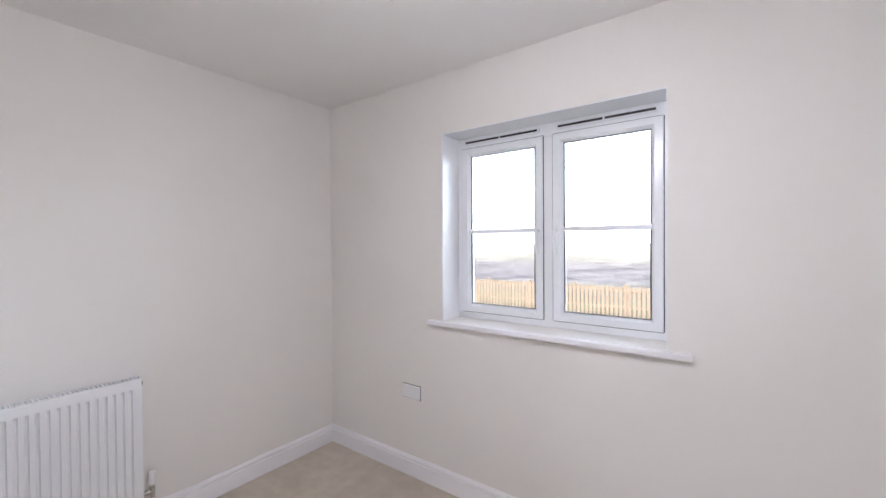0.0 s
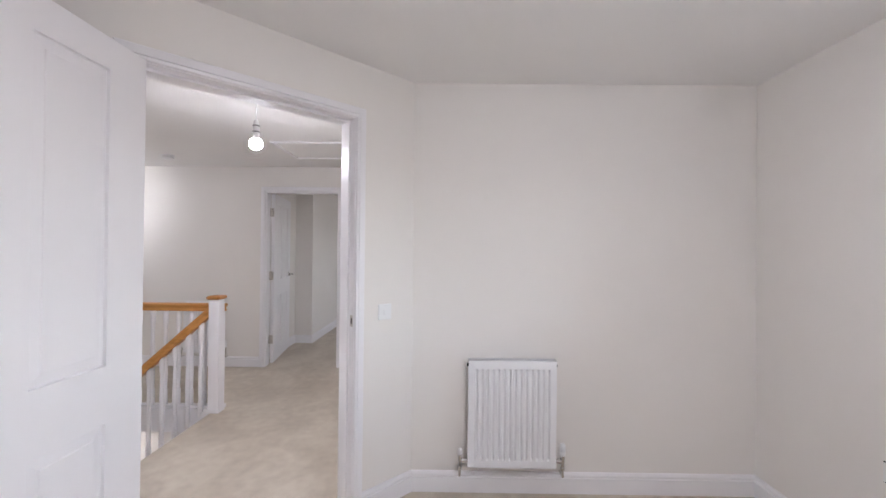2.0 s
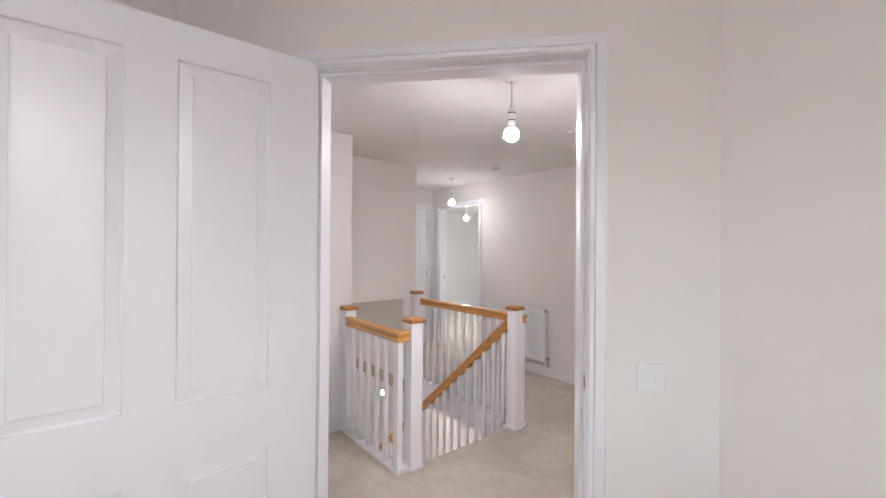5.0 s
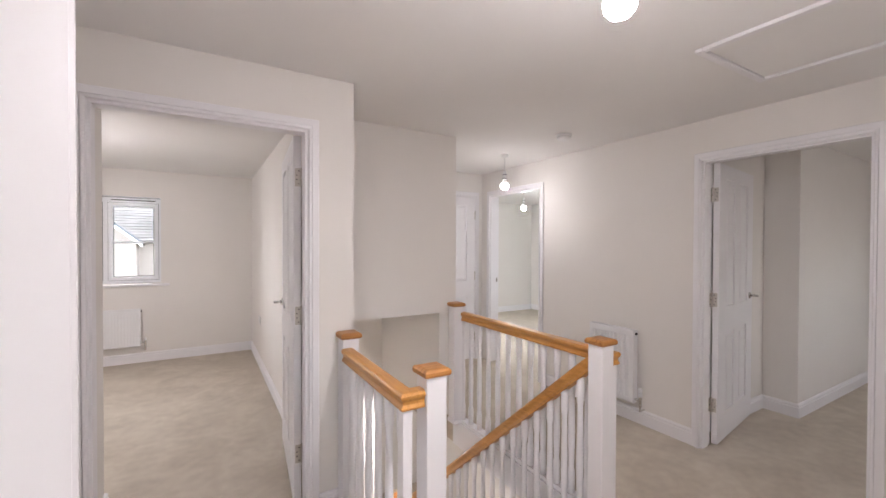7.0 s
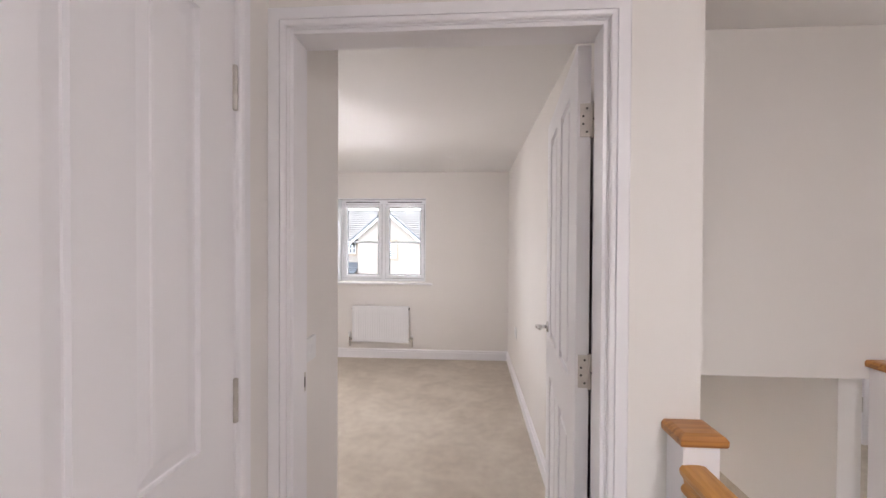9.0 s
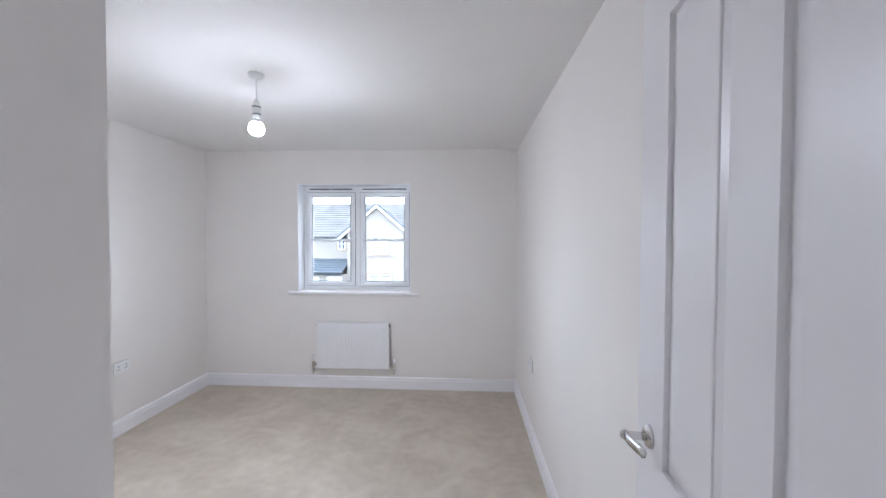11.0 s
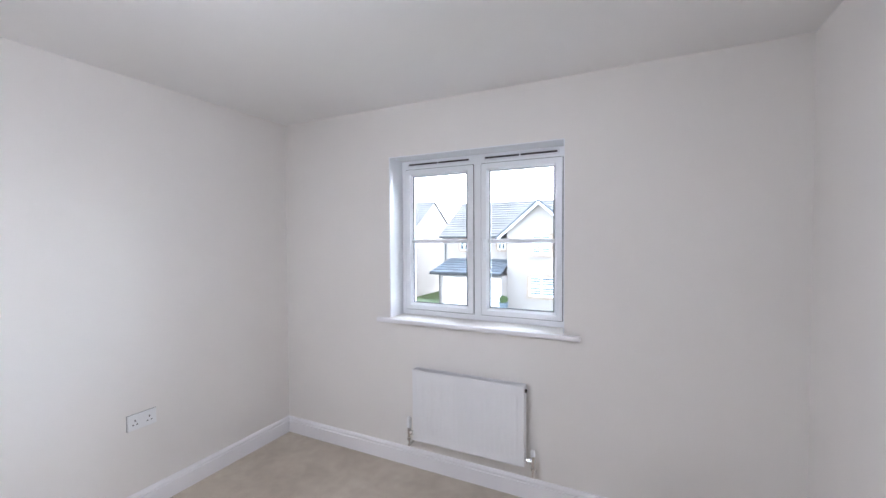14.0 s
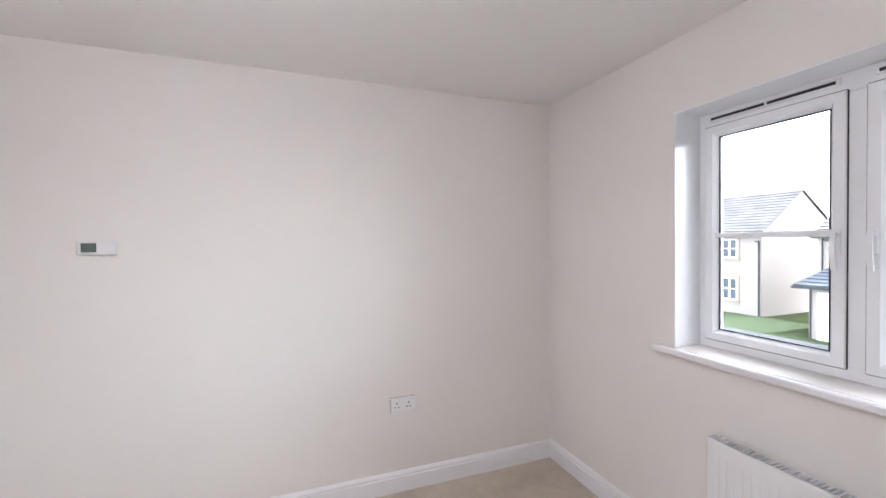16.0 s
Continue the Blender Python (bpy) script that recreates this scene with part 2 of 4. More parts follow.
def box(bm, x0, x1, y0, y1, z0, z1, bevel=0.0, seg=1):
    r = bmesh.ops.create_cube(bm, size=1)
    vs = r["verts"]
    for v in vs:
        v.co = Vector(((x0 + x1) / 2 + v.co.x * (x1 - x0), (y0 + y1) / 2 + v.co.y * (y1 - y0), (z0 + z1) / 2 + v.co.z * (z1 - z0)))
    if bevel:
        es = list({e for v in vs for e in v.link_edges})
        bmesh.ops.bevel(bm, geom=es, offset=bevel, segments=seg, affect="EDGES", profile=0.5)
    return bm


def boxes(*rows, bevel=0.0):
    bm = bmesh.new()
    for r in rows:
        box(bm, *r, bevel=bevel)
    return bm


def lathe(bm, profile, n=20, axis="z", at=(0, 0, 0)):
    """Turns (radius, height) pairs about an axis through at."""
    rings = []
    for r, h in profile:
        ring = []
        for k in range(n):
            a = 2 * math.pi * k / n
            c, s = r * math.cos(a), r * math.sin(a)
            p = {"z": (c, s, h), "y": (c, h, s), "x": (h, c, s)}[axis]
            ring.append(bm.verts.new(Vector(p) + Vector(at)))
        rings.append(ring)
    for a, b in zip(rings, rings[1:]):
        for k in range(n):
            bm.faces.new((a[k], a[(k + 1) % n], b[(k + 1) % n], b[k]))
    bm.faces.new(rings[0])
    bm.faces.new(rings[-1][::-1])
    return bm


def sweep(bm, section, path, up=Vector((0, 0, 1))):
    """Sweeps a closed section, (sideways, upwards) pairs, along a list of points, mitred at the bends."""
    pts = [Vector(p) for p in path]
    rings = []
    for i, p in enumerate(pts):
        a = (pts[i] - pts[i - 1]).normalized() if i else None
        b = (pts[i + 1] - pts[i]).normalized() if i + 1 < len(pts) else None
        d = ((a or b) + (b or a)).normalized()
        side = d.cross(up).normalized()
        ref = a or b
        k = 1 / max(0.3, d.dot(ref))
        top = side.cross(d).normalized()
        rings.append([bm.verts.new(p + side * (u * k) + top * v) for u, v in section])
    n = len(section)
    for a, b in zip(rings, rings[1:]):
        for k in range(n):
            bm.faces.new((a[k], a[(k + 1) % n], b[(k + 1) % n], b[k]))
    bm.faces.new(rings[0])
    bm.faces.new(rings[-1][::-1])
    return bm


def wall(name, x0, x1, y0, y1, label="white painted plaster wall", z0=0.0, z1=2.4, gaps=(), mat=None):
    """A straight wall along x or y. gaps: (from, to, bottom, top) along its length."""
    bm = bmesh.new()
    along_x = (x1 - x0) >= (y1 - y0)
    a, b = (x0, x1) if along_x else (y0, y1)

    def piece(p, q, lo, hi):
        if q - p > 1e-4 and hi - lo > 1e-4:
            box(bm, *((p, q, y0, y1) if along_x else (x0, x1, p, q)), lo, hi)

    at = a
    for g0, g1, lo, hi in sorted(gaps):
        piece(at, g0, z0, z1)
        piece(g0, g1, z0, lo)
        piece(g0, g1, hi, z1)
        at = g1
    piece(at, b, z0, z1)
    return solid(name, bm, mat or PAINT, label, "wall")


# ---- the storey: plan ----
H = 2.4
DG = Vector((-0.09, 6.66, 0))
DD = Vector((0.688, -0.726, 0)).normalized()
DN = Vector((DD.y, -DD.x, 0))
# local axes of the diagonal wall: x along it, y into bedroom, z up
DIAG = Matrix((( DD.x, -DN.x, 0, DG.x), (DD.y, -DN.y, 0, DG.y), (0, 0, 1, 0), (0, 0, 0, 1)))
TOP = 2.128
WS = (1.055, 2.21, 0.98, 2.065)
WN = (0.915, 2.065, 0.98, 2.055)
W3 = (-5.1, -3.95, 0.98, 2.06)
W4 = (-4.75, -3.6, 0.98, 2.06)

floor = solid("floor", boxes((-6.2, 3.45, 4.85, 8.95, -0.2, 0), (-6.2, -2.55, -1.0, 4.85, -0.2, 0), (-2.55, -1.25, -0.28, 4.85, -0.2, 0), (-0.15, 3.45, -0.28, 4.85, -0.2, 0), (-1.25, -0.15, -0.28, 1.95, -0.2, 0)), CARPET, "beige cut pile carpet with brushed patches", "carpet")
ceiling = solid("ceiling", boxes((-6.2, 3.45, 1.9, 8.95, H, H + 0.2), (-6.2, -2.1, -1.0, 1.9, H, H + 0.2), (-2.1, 3.45, -0.28, 1.9, H, H + 0.2)), CEIL, "flat white painted ceiling", "ceiling")

wall("wall_south", -0.15, 3.47, -0.30, 0, gaps=[WS])
wall("wall_east", 3.17, 3.47, 0, 8.675)
wall("wall_north", -6.2, 3.47, 8.675, 8.975, gaps=[WN, W3])
wall("wall_bedroom_west", -0.15, 0, 0, 4.02)
wall("wall_bedroom_door", 0, 1.06, 3.89, 4.02, gaps=[(0.077, 1.038, 0, TOP)])
wall("wall_bedroom_north", 1.06, 3.17, 3.43, 4.02)
wall("wall_cupboard", 1.07, 1.20, 4.02, 5.20, gaps=[(4.165, 4.935, 0, TOP)])
wall("wall_bedroom_south", 1.10, 3.17, 5.21, 5.31)
wall("wall_bedroom_side", -0.21, -0.09, 6.66, 8.675)
dw = wall("wall_diagonal", 0, 1.95, -0.12, 0, gaps=[(0.367, 1.355, 0, TOP)])
dw.matrix_world = DIAG
wall("wall_landing_north", -2.55, -0.17, 6.52, 6.62)
wall("wall_landing_west", -2.67, -2.55, -0.74, 8.675, gaps=[(4.662, 5.59, 0, TOP), (2.122, 3.053, 0, TOP)])
wall("wall_study", -2.55, -1.26, 1.83, 1.96, gaps=[(-2.468, -1.66, 0, TOP)])
wall("wall_study_south", -2.55, -0.15, -0.28, 0)
wall("wall_stair_cupboard", -1.26, -1.16, 1.83, 3.256)
wall("wall_bulkhead", -1.26, -0.15, 3.256, 3.356, z0=0.92)
wall("wall_bulkhead_soffit", -1.16, -0.15, 1.93, 3.256, z0=0.92, z1=1.0)
wall("wall_far_west", -6.2, -5.93, -1.0, 8.675)
wall("wall_bedroom_one_south", -5.93, -2.55, -1.0, -0.74, gaps=[W4])
wall("wall_bedroom_one_north", -5.93, -2.67, 3.25, 3.35)
wall("wall_alcove_south", -3.83, -2.67, 4.47, 4.57)
wall("wall_alcove_west", -3.93, -3.83, 4.47, 4.83)
wall("wall_ensuite_north", -5.93, -3.93, 4.73, 4.83)
# hall below the stairwell
wall("wall_hall_east", -0.15, -0.05, 0.0, 6.5, z0=-2.6, z1=-0.2)
wall("wall_hall_west", -2.75, -2.65, 0.0, 6.5, z0=-2.6, z1=-0.2)
wall("wall_hall_north", -2.65, -0.15, 6.5, 6.6, z0=-2.6, z1=-0.2)
wall("wall_hall_south", -2.65, -0.15, 0.0, 0.1, z0=-2.6, z1=-0.2)
wall("wall_stair_end", -1.16, -0.15, 1.85, 1.95, z0=-2.6, z1=0.92)
solid("floor_hall", boxes((-2.75, -0.05, 0.0, 6.6, -2.75, -2.6)), CARPET, "beige carpet of the hall below", "carpet")


def skirting(name, path):
    """Ogee-topped skirting board along the foot of a wall; the room lies to the left of the path."""
    sec = [(0, 0), (-0.018, 0), (-0.018, 0.088), (-0.012, 0.091), (-0.012, 0.095), (-0.0155, 0.099), (-0.014, 0.108), (-0.007, 0.118), (0, 0.12)]
    bm = bmesh.new()
    sweep(bm, sec, [(x, y, 0.0) for x, y in path])
    return solid(name, bm, GLOSS, "white gloss skirting board at the foot of the wall", "skirting board")


def dp(s, d=0.0):
    v = DIAG @ Vector((s, d, 0))
    return (v.x, v.y)


skirting("baseboard_1", [(0.0, 3.89), (0.0, 0.0), (3.17, 0.0), (3.17, 3.43), (1.06, 3.43), (1.06, 3.83)])
skirting("baseboard_2", [(1.17, 5.31), (3.17, 5.31), (3.17, 8.675), (-0.09, 8.675), (-0.09, 6.66), dp(0.344)])
skirting("baseboard_3", [(-2.55, 6.52), (-2.55, 5.615)])
skirting("baseboard_4", [(-2.55, 4.638), (-2.55, 3.078)])
skirting("baseboard_5", [(-0.15, 4.02), (0.044, 4.02)])
skirting("baseboard_6", [(-5.93, 3.25), (-5.93, -0.74), (-2.67, -0.74), (-2.67, 2.09)])
skirting("baseboard_7", [(-5.93, 4.83), (-3.83, 4.83), (-3.83, 4.57), (-2.67, 4.57)])
skirting("baseboard_8", [(1.07, 4.985), (1.07, 5.25)])


# ---- windows ----
def window(name, m, width, height, label):
    """A two-light casement in a reveal. Local: x to the right seen from inside, y outwards, z up from the sill board."""
    w = thing(name, m, label, "window", kind="structure")
    yf = 0.165
    fr = bmesh.new()
    t = 0.045
    for r in ((0, width, yf, yf + 0.07, 0, t), (0, width, yf, yf + 0.07, height - 0.075, height), (0, t, yf, yf + 0.07, t, height - 0.075), (width - t, width, yf, yf + 0.07, t, height - 0.075), (width / 2 - 0.035, width / 2 + 0.035, yf, yf + 0.07, t, height - 0.075)):
        box(fr, *r, bevel=0.003)
    part("window_frame", fr, PVC, w)
    lin = bmesh.new()
    box(lin, -0.002, 0.006, 0.002, 0.28, 0, height)
    box(lin, width - 0.006, width + 0.002, 0.002, 0.28, 0, height)
    box(lin, 0.006, width - 0.006, 0.002, 0.28, height - 0.006, height + 0.002)
    part("reveal", lin, PVC, w, "white painted window reveal")
    sill = bmesh.new()
    box(sill, -0.09, width + 0.09, -0.035, -0.001, -0.03, 0.0, bevel=0.008, seg=3)
    box(sill, 0.004, width - 0.004, -0.004, yf, -0.028, -0.002)
    part("window_sill", sill, GLOSS, w, "white painted window board")
    for left in (True, False):
        x0, x1 = (t - 0.008, width / 2 - 0.027) if left else (width / 2 + 0.027, width - t + 0.008)
        z0, z1 = t - 0.006, height - 0.069
        c, yc, st = bmesh.new(), yf - 0.012, 0.052
        gx0, gx1, gz0, gz1 = x0 + st, x1 - st, z0 + st - 0.005, z1 - st + 0.005
        # sash with a chamfered inner edge
        rings = []
        for dx, y in ((0.0, yc + 0.03), (0.0, yc + 0.003), (0.003, yc), (0.036, yc), (0.046, yc + 0.012), (st, yc + 0.024), (st, yc + 0.05), (0.0, yc + 0.05)):
            k = dx / st
            rings.append([c.verts.new(p) for p in ((x0 + (gx0 - x0) * k, y, z0 + (gz0 - z0) * k), (x1 - (x1 - gx1) * k, y, z0 + (gz0 - z0) * k), (x1 - (x1 - gx1) * k, y, z1 - (z1 - gz1) * k), (x0 + (gx0 - x0) * k, y, z1 - (z1 - gz1) * k))])
        for a, b in zip(rings, rings[1:] + rings[:1]):
            for k in range(4):
                c.faces.new((a[k], a[(k + 1) % 4], b[(k + 1) % 4], b[k]))
        sash = part("casement", c, PVC, w)
        g = bmesh.new()
        yg = yc + 0.026
        e = 0.005
        for r in ((gx0, gx0 + e, gz0, gz1), (gx1 - e, gx1, gz0, gz1), (gx0, gx1, gz0, gz0 + e), (gx0, gx1, gz1 - e, gz1)):
            box(g, r[0], r[1], yg - 0.004, yg + 0.004, r[2], r[3])
        part("gasket", g, BLACK, sash, "black rubber glazing gasket")
        p = bmesh.new()
        box(p, gx0, gx1, yg + 0.006, yg + 0.012, gz0, gz1)
        pane = part("pane", p, GLASS, sash, "clear glass pane")
        pane.visible_shadow = False
        zb = gz0 + (gz1 - gz0) * 0.49
        b = bmesh.new()
        box(b, gx0, gx1, yg - 0.008, yg + 0.005, zb - 0.0125, zb + 0.0125, bevel=0.005)
        box(b, gx0, gx1, yg + 0.013, yg + 0.024, zb - 0.0125, zb + 0.0125, bevel=0.004)
        part("glazing_bar", b, PVC, sash)
        cap = bmesh.new()
        for xx in (gx0 - 0.004, gx1 + 0.004):
            lathe(cap, [(0.004, -0.012), (0.013, -0.010), (0.013, 0.0), (0.006, 0.002)], 12, "y", (xx, yg - 0.006, zb))
        part("bar_end", cap, PVC, sash)
        gap = bmesh.new()
        for r in ((x0 - 0.003, x0 + 0.0005, z0, z1), (x1 - 0.0005, x1 + 0.003, z0, z1), (x0, x1, z0 - 0.003, z0 + 0.0005), (x0, x1, z1 - 0.0005, z1 + 0.003)):
            box(gap, r[0], r[1], yf - 0.004, yf + 0.002, r[2], r[3])
        part("seal", gap, DARK, sash, "thin dark seal round the casement")
        hx = x1 - 0.022 if left else x0 + 0.022
        hz = zb - 0.03
        h = bmesh.new()
        box(h, hx - 0.011, hx + 0.011, yc - 0.010, yc + 0.001, hz - 0.045, hz + 0.04, bevel=0.004, seg=2)
        lathe(h, [(0.008, -0.03), (0.009, -0.012), (0.009, 0.0)], 12, "y", (hx, yc, hz + 0.022))
        sweep(h, [(-0.008, -0.004), (0.008, -0.004), (0.008, 0.004), (-0.008, 0.004)], [(hx, yc - 0.026, hz + 0.032), (hx, yc - 0.032, hz - 0.01), (hx, yc - 0.03, hz - 0.06), (hx, yc - 0.022, hz - 0.10)], Vector((0, -1, 0.1)))
        part("handle", h, PVC, sash, "white lever window handle")
        v = bmesh.new()
        zt = height - 0.034
        vx0, vx1 = (x0 + 0.03, x1 - 0.03)
        box(v, vx0 - 0.012, vx1 + 0.012, yf - 0.010, yf + 0.001, zt - 0.013, zt + 0.013, bevel=0.003)
        vent = part("trickle_vent", v, PVC, w)
        s = bmesh.new()
        mid = (vx0 + vx1) / 2
        box(s, vx0, mid - 0.005, yf - 0.013, yf - 0.0095, zt - 0.006, zt + 0.005)
        box(s, mid + 0.005, vx1, yf - 0.013, yf - 0.0095, zt - 0.006, zt + 0.005)
        part("vent_slot", s, DARK, vent, "dark vent slot")
    return w


LABW = "white plastic two-light casement window with deep reveal"
window("window_1", Matrix.Translation((WS[1], 0, WS[2])) @ Matrix.Rotation(math.pi, 4, "Z"), WS[1] - WS[0], WS[3] - WS[2], LABW)
wn_ob = window("window_2", Matrix.Translation((WN[0], 8.675, WN[2])), WN[1] - WN[0], WN[3] - WN[2], LABW)
w3 = copy_thing(wn_ob, Matrix.Translation((W3[0], 8.675, W3[2])))
w3.name = "window_3"
w4 = copy_thing(wn_ob, Matrix.Translation((W4[1], -0.74, W4[2])) @ Matrix.Rotation(math.pi, 4, "Z"))
w4.name = "window_4"


# ---- doors ----
def panel_face(bm, x0, x1, z0, z1, y, s):
    """A moulded raised panel sunk into a face at y whose outside lies towards s."""
    rings = []
    for i, d in ((0, 0), (0.0015, 0.011), (0.005, 0.012), (0.036, 0.0055), (0.038, 0.002), (0.043, 0.0015)):
        yy = y - s * d
        rings.append([bm.verts.new(p) for p in ((x0 + i, yy, z0 + i), (x1 - i, yy, z0 + i), (x1 - i, yy, z1 - i), (x0 + i, yy, z1 - i))])
    for a, b in zip(rings, rings[1:]):
        for k in range(4):
            bm.faces.new((a[k], a[(k + 1) % 4], b[(k + 1) % 4], b[k]))
    bm.faces.new(rings[-1])


def door(name, m, width, swing, label, hinge_right=False, knuckle=1, opens=1):
    """A four-panel door in a lining with architraves on both sides.
    Local: x along the wall from 0 to width (the clear opening), y 0 to -0.12 through the wall, y>0 the room it opens into.
    swing: degrees open. The hinge is at x=width if hinge_right."""
    d = thing(name, m, label, "door", kind="structure")
    deep = 0.13
    H1 = 2.10
    ln = boxes((-0.028, 0, -deep, 0.0, 0, H1 + 0.028), (width, width + 0.028, -deep, 0.0, 0, H1 + 0.028), (0, width, -deep, 0.0, H1, H1 + 0.028), bevel=0.0015)
    y0, y1 = (-deep + 0.004, -0.046) if opens > 0 else (-deep + 0.046, -0.004)
    for r in ((0, 0.012, y0, y1, 0, H1), (width - 0.012, width, y0, y1, 0, H1), (0.012, width - 0.012, y0, y1, H1 - 0.012, H1)):
        box(ln, *r, bevel=0.0015)
    part("door_lining", ln, GLOSS, d)
    for y, s in ((0.0, 1), (-deep, -1)):
        a = bmesh.new()
        sec = [(0.004, 0), (0.004, 0.011), (0.008, 0.015), (0.018, 0.017), (0.0195, 0.005), (0.0225, 0.005), (0.024, 0.012), (0.056, 0.010), (0.060, 0.006), (0.060, 0)]
        rings = []
        for sx, sz, cx, cz in ((-1, 0, 0, 0), (-1, 1, 0, H1), (1, 1, width, H1), (1, 0, width, 0)):
            rings.append([a.verts.new((cx + sx * u, y + s * v, cz + sz * u)) for u, v in sec])
        for p, q in zip(rings, rings[1:]):
            for k in range(len(sec)):
                a.faces.new((p[k], p[(k + 1) % len(sec)], q[(k + 1) % len(sec)], q[k]))
        part("architrave", a, GLOSS, d)
    # the leaf hangs on an empty frame of its own: x from the hinge along the leaf
    hx = width - 0.003 if hinge_right else 0.003
    sgn = -1 if hinge_right else 1
    py = 0.004 if opens > 0 else -deep - 0.004
    ang = radians(swing) * (1 if (hinge_right is False) else -1) * (1 if opens > 0 else -1)
    hm = Matrix.Translation((hx, py, 0)) @ Matrix.Rotation(ang, 4, "Z") @ Matrix.Diagonal((sgn, 1, 1, 1))
    L, T, z0, z1 = width - 0.006, 0.040, 0.012, H1 - 0.004
    ya, yb = (-T - 0.004, -0.004) if opens > 0 else (0.004, T + 0.004)
    st, mu = (0.157 if L > 0.85 else 0.125), 0.117
    mx, back = L / 2, (0.085 if L > 0.85 else 0.062)
    xs = ((st, mx - mu / 2), (mx + mu / 2, L - st))
    zs = ((0.215, 0.83), (1.02, z1 - 0.105))

    def placed(bm):
        bm.transform(hm)
        return bm

    b = bmesh.new()
    for r in ((0, st, z0, z1), (L - st, L, z0, z1), (mx - mu / 2, mx + mu / 2, z0, z1)):
        box(b, r[0], r[1], ya, yb, r[2], r[3])
    for x0, x1 in xs:
        for q0, q1 in ((z0, zs[0][0]), (zs[0][1], zs[1][0]), (zs[1][1], z1)):
            box(b, x0, x1, ya, yb, q0, q1)
    leaf = part("leaf", placed(b), GLOSS, d)
    for x0, x1 in xs:
        for q0, q1 in zs:
            p = bmesh.new()
            panel_face(p, x0, x1, q0, q1, yb, 1)
            panel_face(p, x0, x1, q0, q1, ya, -1)
            part("panel", placed(p), GLOSS, leaf)
    for y, s in ((yb, 1), (ya, -1)):
        r = bmesh.new()
        lathe(r, [(0.027, 0), (0.027, s * 0.006), (0.022, s * 0.010), (0.011, s * 0.011)], 24, "y", (L - back, y, 1.06))
        h = part("handle", placed(r), CHROME, leaf, "polished chrome lever handle on a round rose", smooth=True)
        n = bmesh.new()
        x, z, to = L - back, 1.06, -1
        lathe(n, [(0.010, 0.0), (0.009, s * 0.02), (0.010, s * 0.05), (0.008, s * 0.056)], 16, "y", (x, y + s * 0.008, z))
        sec = [(-0.005, -0.009), (0.003, -0.010), (0.006, 0), (0.003, 0.010), (-0.005, 0.009)]
        sweep(n, sec, [(x - to * 0.006, y + s * 0.054, z), (x + to * 0.03, y + s * 0.055, z + 0.004), (x + to * 0.06, y + s * 0.054, z + 0.008), (x + to * 0.09, y + s * 0.051, z + 0.012), (x + to * 0.107, y + s * 0.049, z + 0.013)])
        part("lever", placed(n), CHROME, h, smooth=True)
    for z in (0.30, 1.085, 1.865):
        k = bmesh.new()
        lathe(k, [(0.004, -0.056), (0.0065, -0.054), (0.0065, -0.020), (0.0042, -0.0195), (0.0042, -0.0175), (0.0065, -0.017), (0.0065, 0.017), (0.0042, 0.0175), (0.0042, 0.0195), (0.0065, 0.020), (0.0065, 0.054), (0.004, 0.056)], 12, "z", (0, 0, z))
        y2 = ya if opens > 0 else yb
        sg = -1 if opens > 0 else 1
        # one flap on the leaf's edge
        box(k, -0.0035, 0.0006, min(0, sg * 0.036), max(0, sg * 0.036), z - 0.051, z + 0.051)
        placed(k)
        # the other flap let into the lining
        o = hx - sgn * 0.003
        box(k, o - 0.0015, o + 0.0015, py - (0.034 if opens > 0 else 0), py + (0 if opens > 0 else 0.034), z - 0.051, z + 0.051)
        hg = part("hinge", k, SATIN, d, "brushed steel butt hinge")
        sc = bmesh.new()
        for zz in (-0.034, 0.0, 0.034):
            for yy in (0.014, 0.026):
                if (zz == 0.0) == (yy == 0.014):
                    lathe(sc, [(0.0035, 0), (0.003, sgn * 0.0022)], 8, "x", (o + sgn * 0.0016, py - (yy if opens > 0 else -yy), z + zz))
        part("screw", sc, DARK, hg)
        s2 = bmesh.new()
        for zz, yy in ((-0.036, 0.016), (-0.012, 0.027), (0.012, 0.027), (0.036, 0.016)):
            lathe(s2, [(0.0038, -0.0034), (0.003, -0.0048)], 8, "x", (0, sg * yy, z + zz))
        part("screw", placed(s2), DARK, hg)
    kx = 0.0 if hinge_right else width
    kp = boxes((kx - 0.0015, kx + 0.0015, py - (0.036 if opens > 0 else -0.012), py - (0.012 if opens > 0 else -0.036), 1.005, 1.065))
    sp = part("strike_plate", kp, SATIN, d, "small steel strike plate")
    hole = boxes((kx - 0.002, kx + 0.002, py - (0.030 if opens > 0 else -0.018), py - (0.018 if opens > 0 else -0.030), 1.02, 1.05))
    part("latch_hole", hole, DARK, sp)
    return d


RZ = lambda a: Matrix.Rotation(radians(a), 4, "Z")
# bedroom with the northern window: diagonal door
door("door_1", DIAG @ Matrix.Translation((0.395, 0, 0)), 0.932, 133.5, "white four-panel door standing open into the bedroom", hinge_right=True)
# bedroom with the southern window: opens southwards, hung on the west jamb
door("door_2", Matrix.Translation((1.010, 3.89, 0)) @ RZ(180), 0.905, 95.0, "white four-panel door open against the bedroom wall", hinge_right=True)
# landing cupboard, closed
door("door_3", Matrix.Translation((1.07, 4.193, 0)) @ RZ(90), 0.714, 0, "closed white four-panel cupboard door beside the landing", hinge_right=False)
# second bedroom off the landing
door("door_4", Matrix.Translation((-2.67, 4.690, 0)) @ RZ(90), 0.872, 99, "white four-panel door open into a grey-lit bedroom", hinge_right=False)
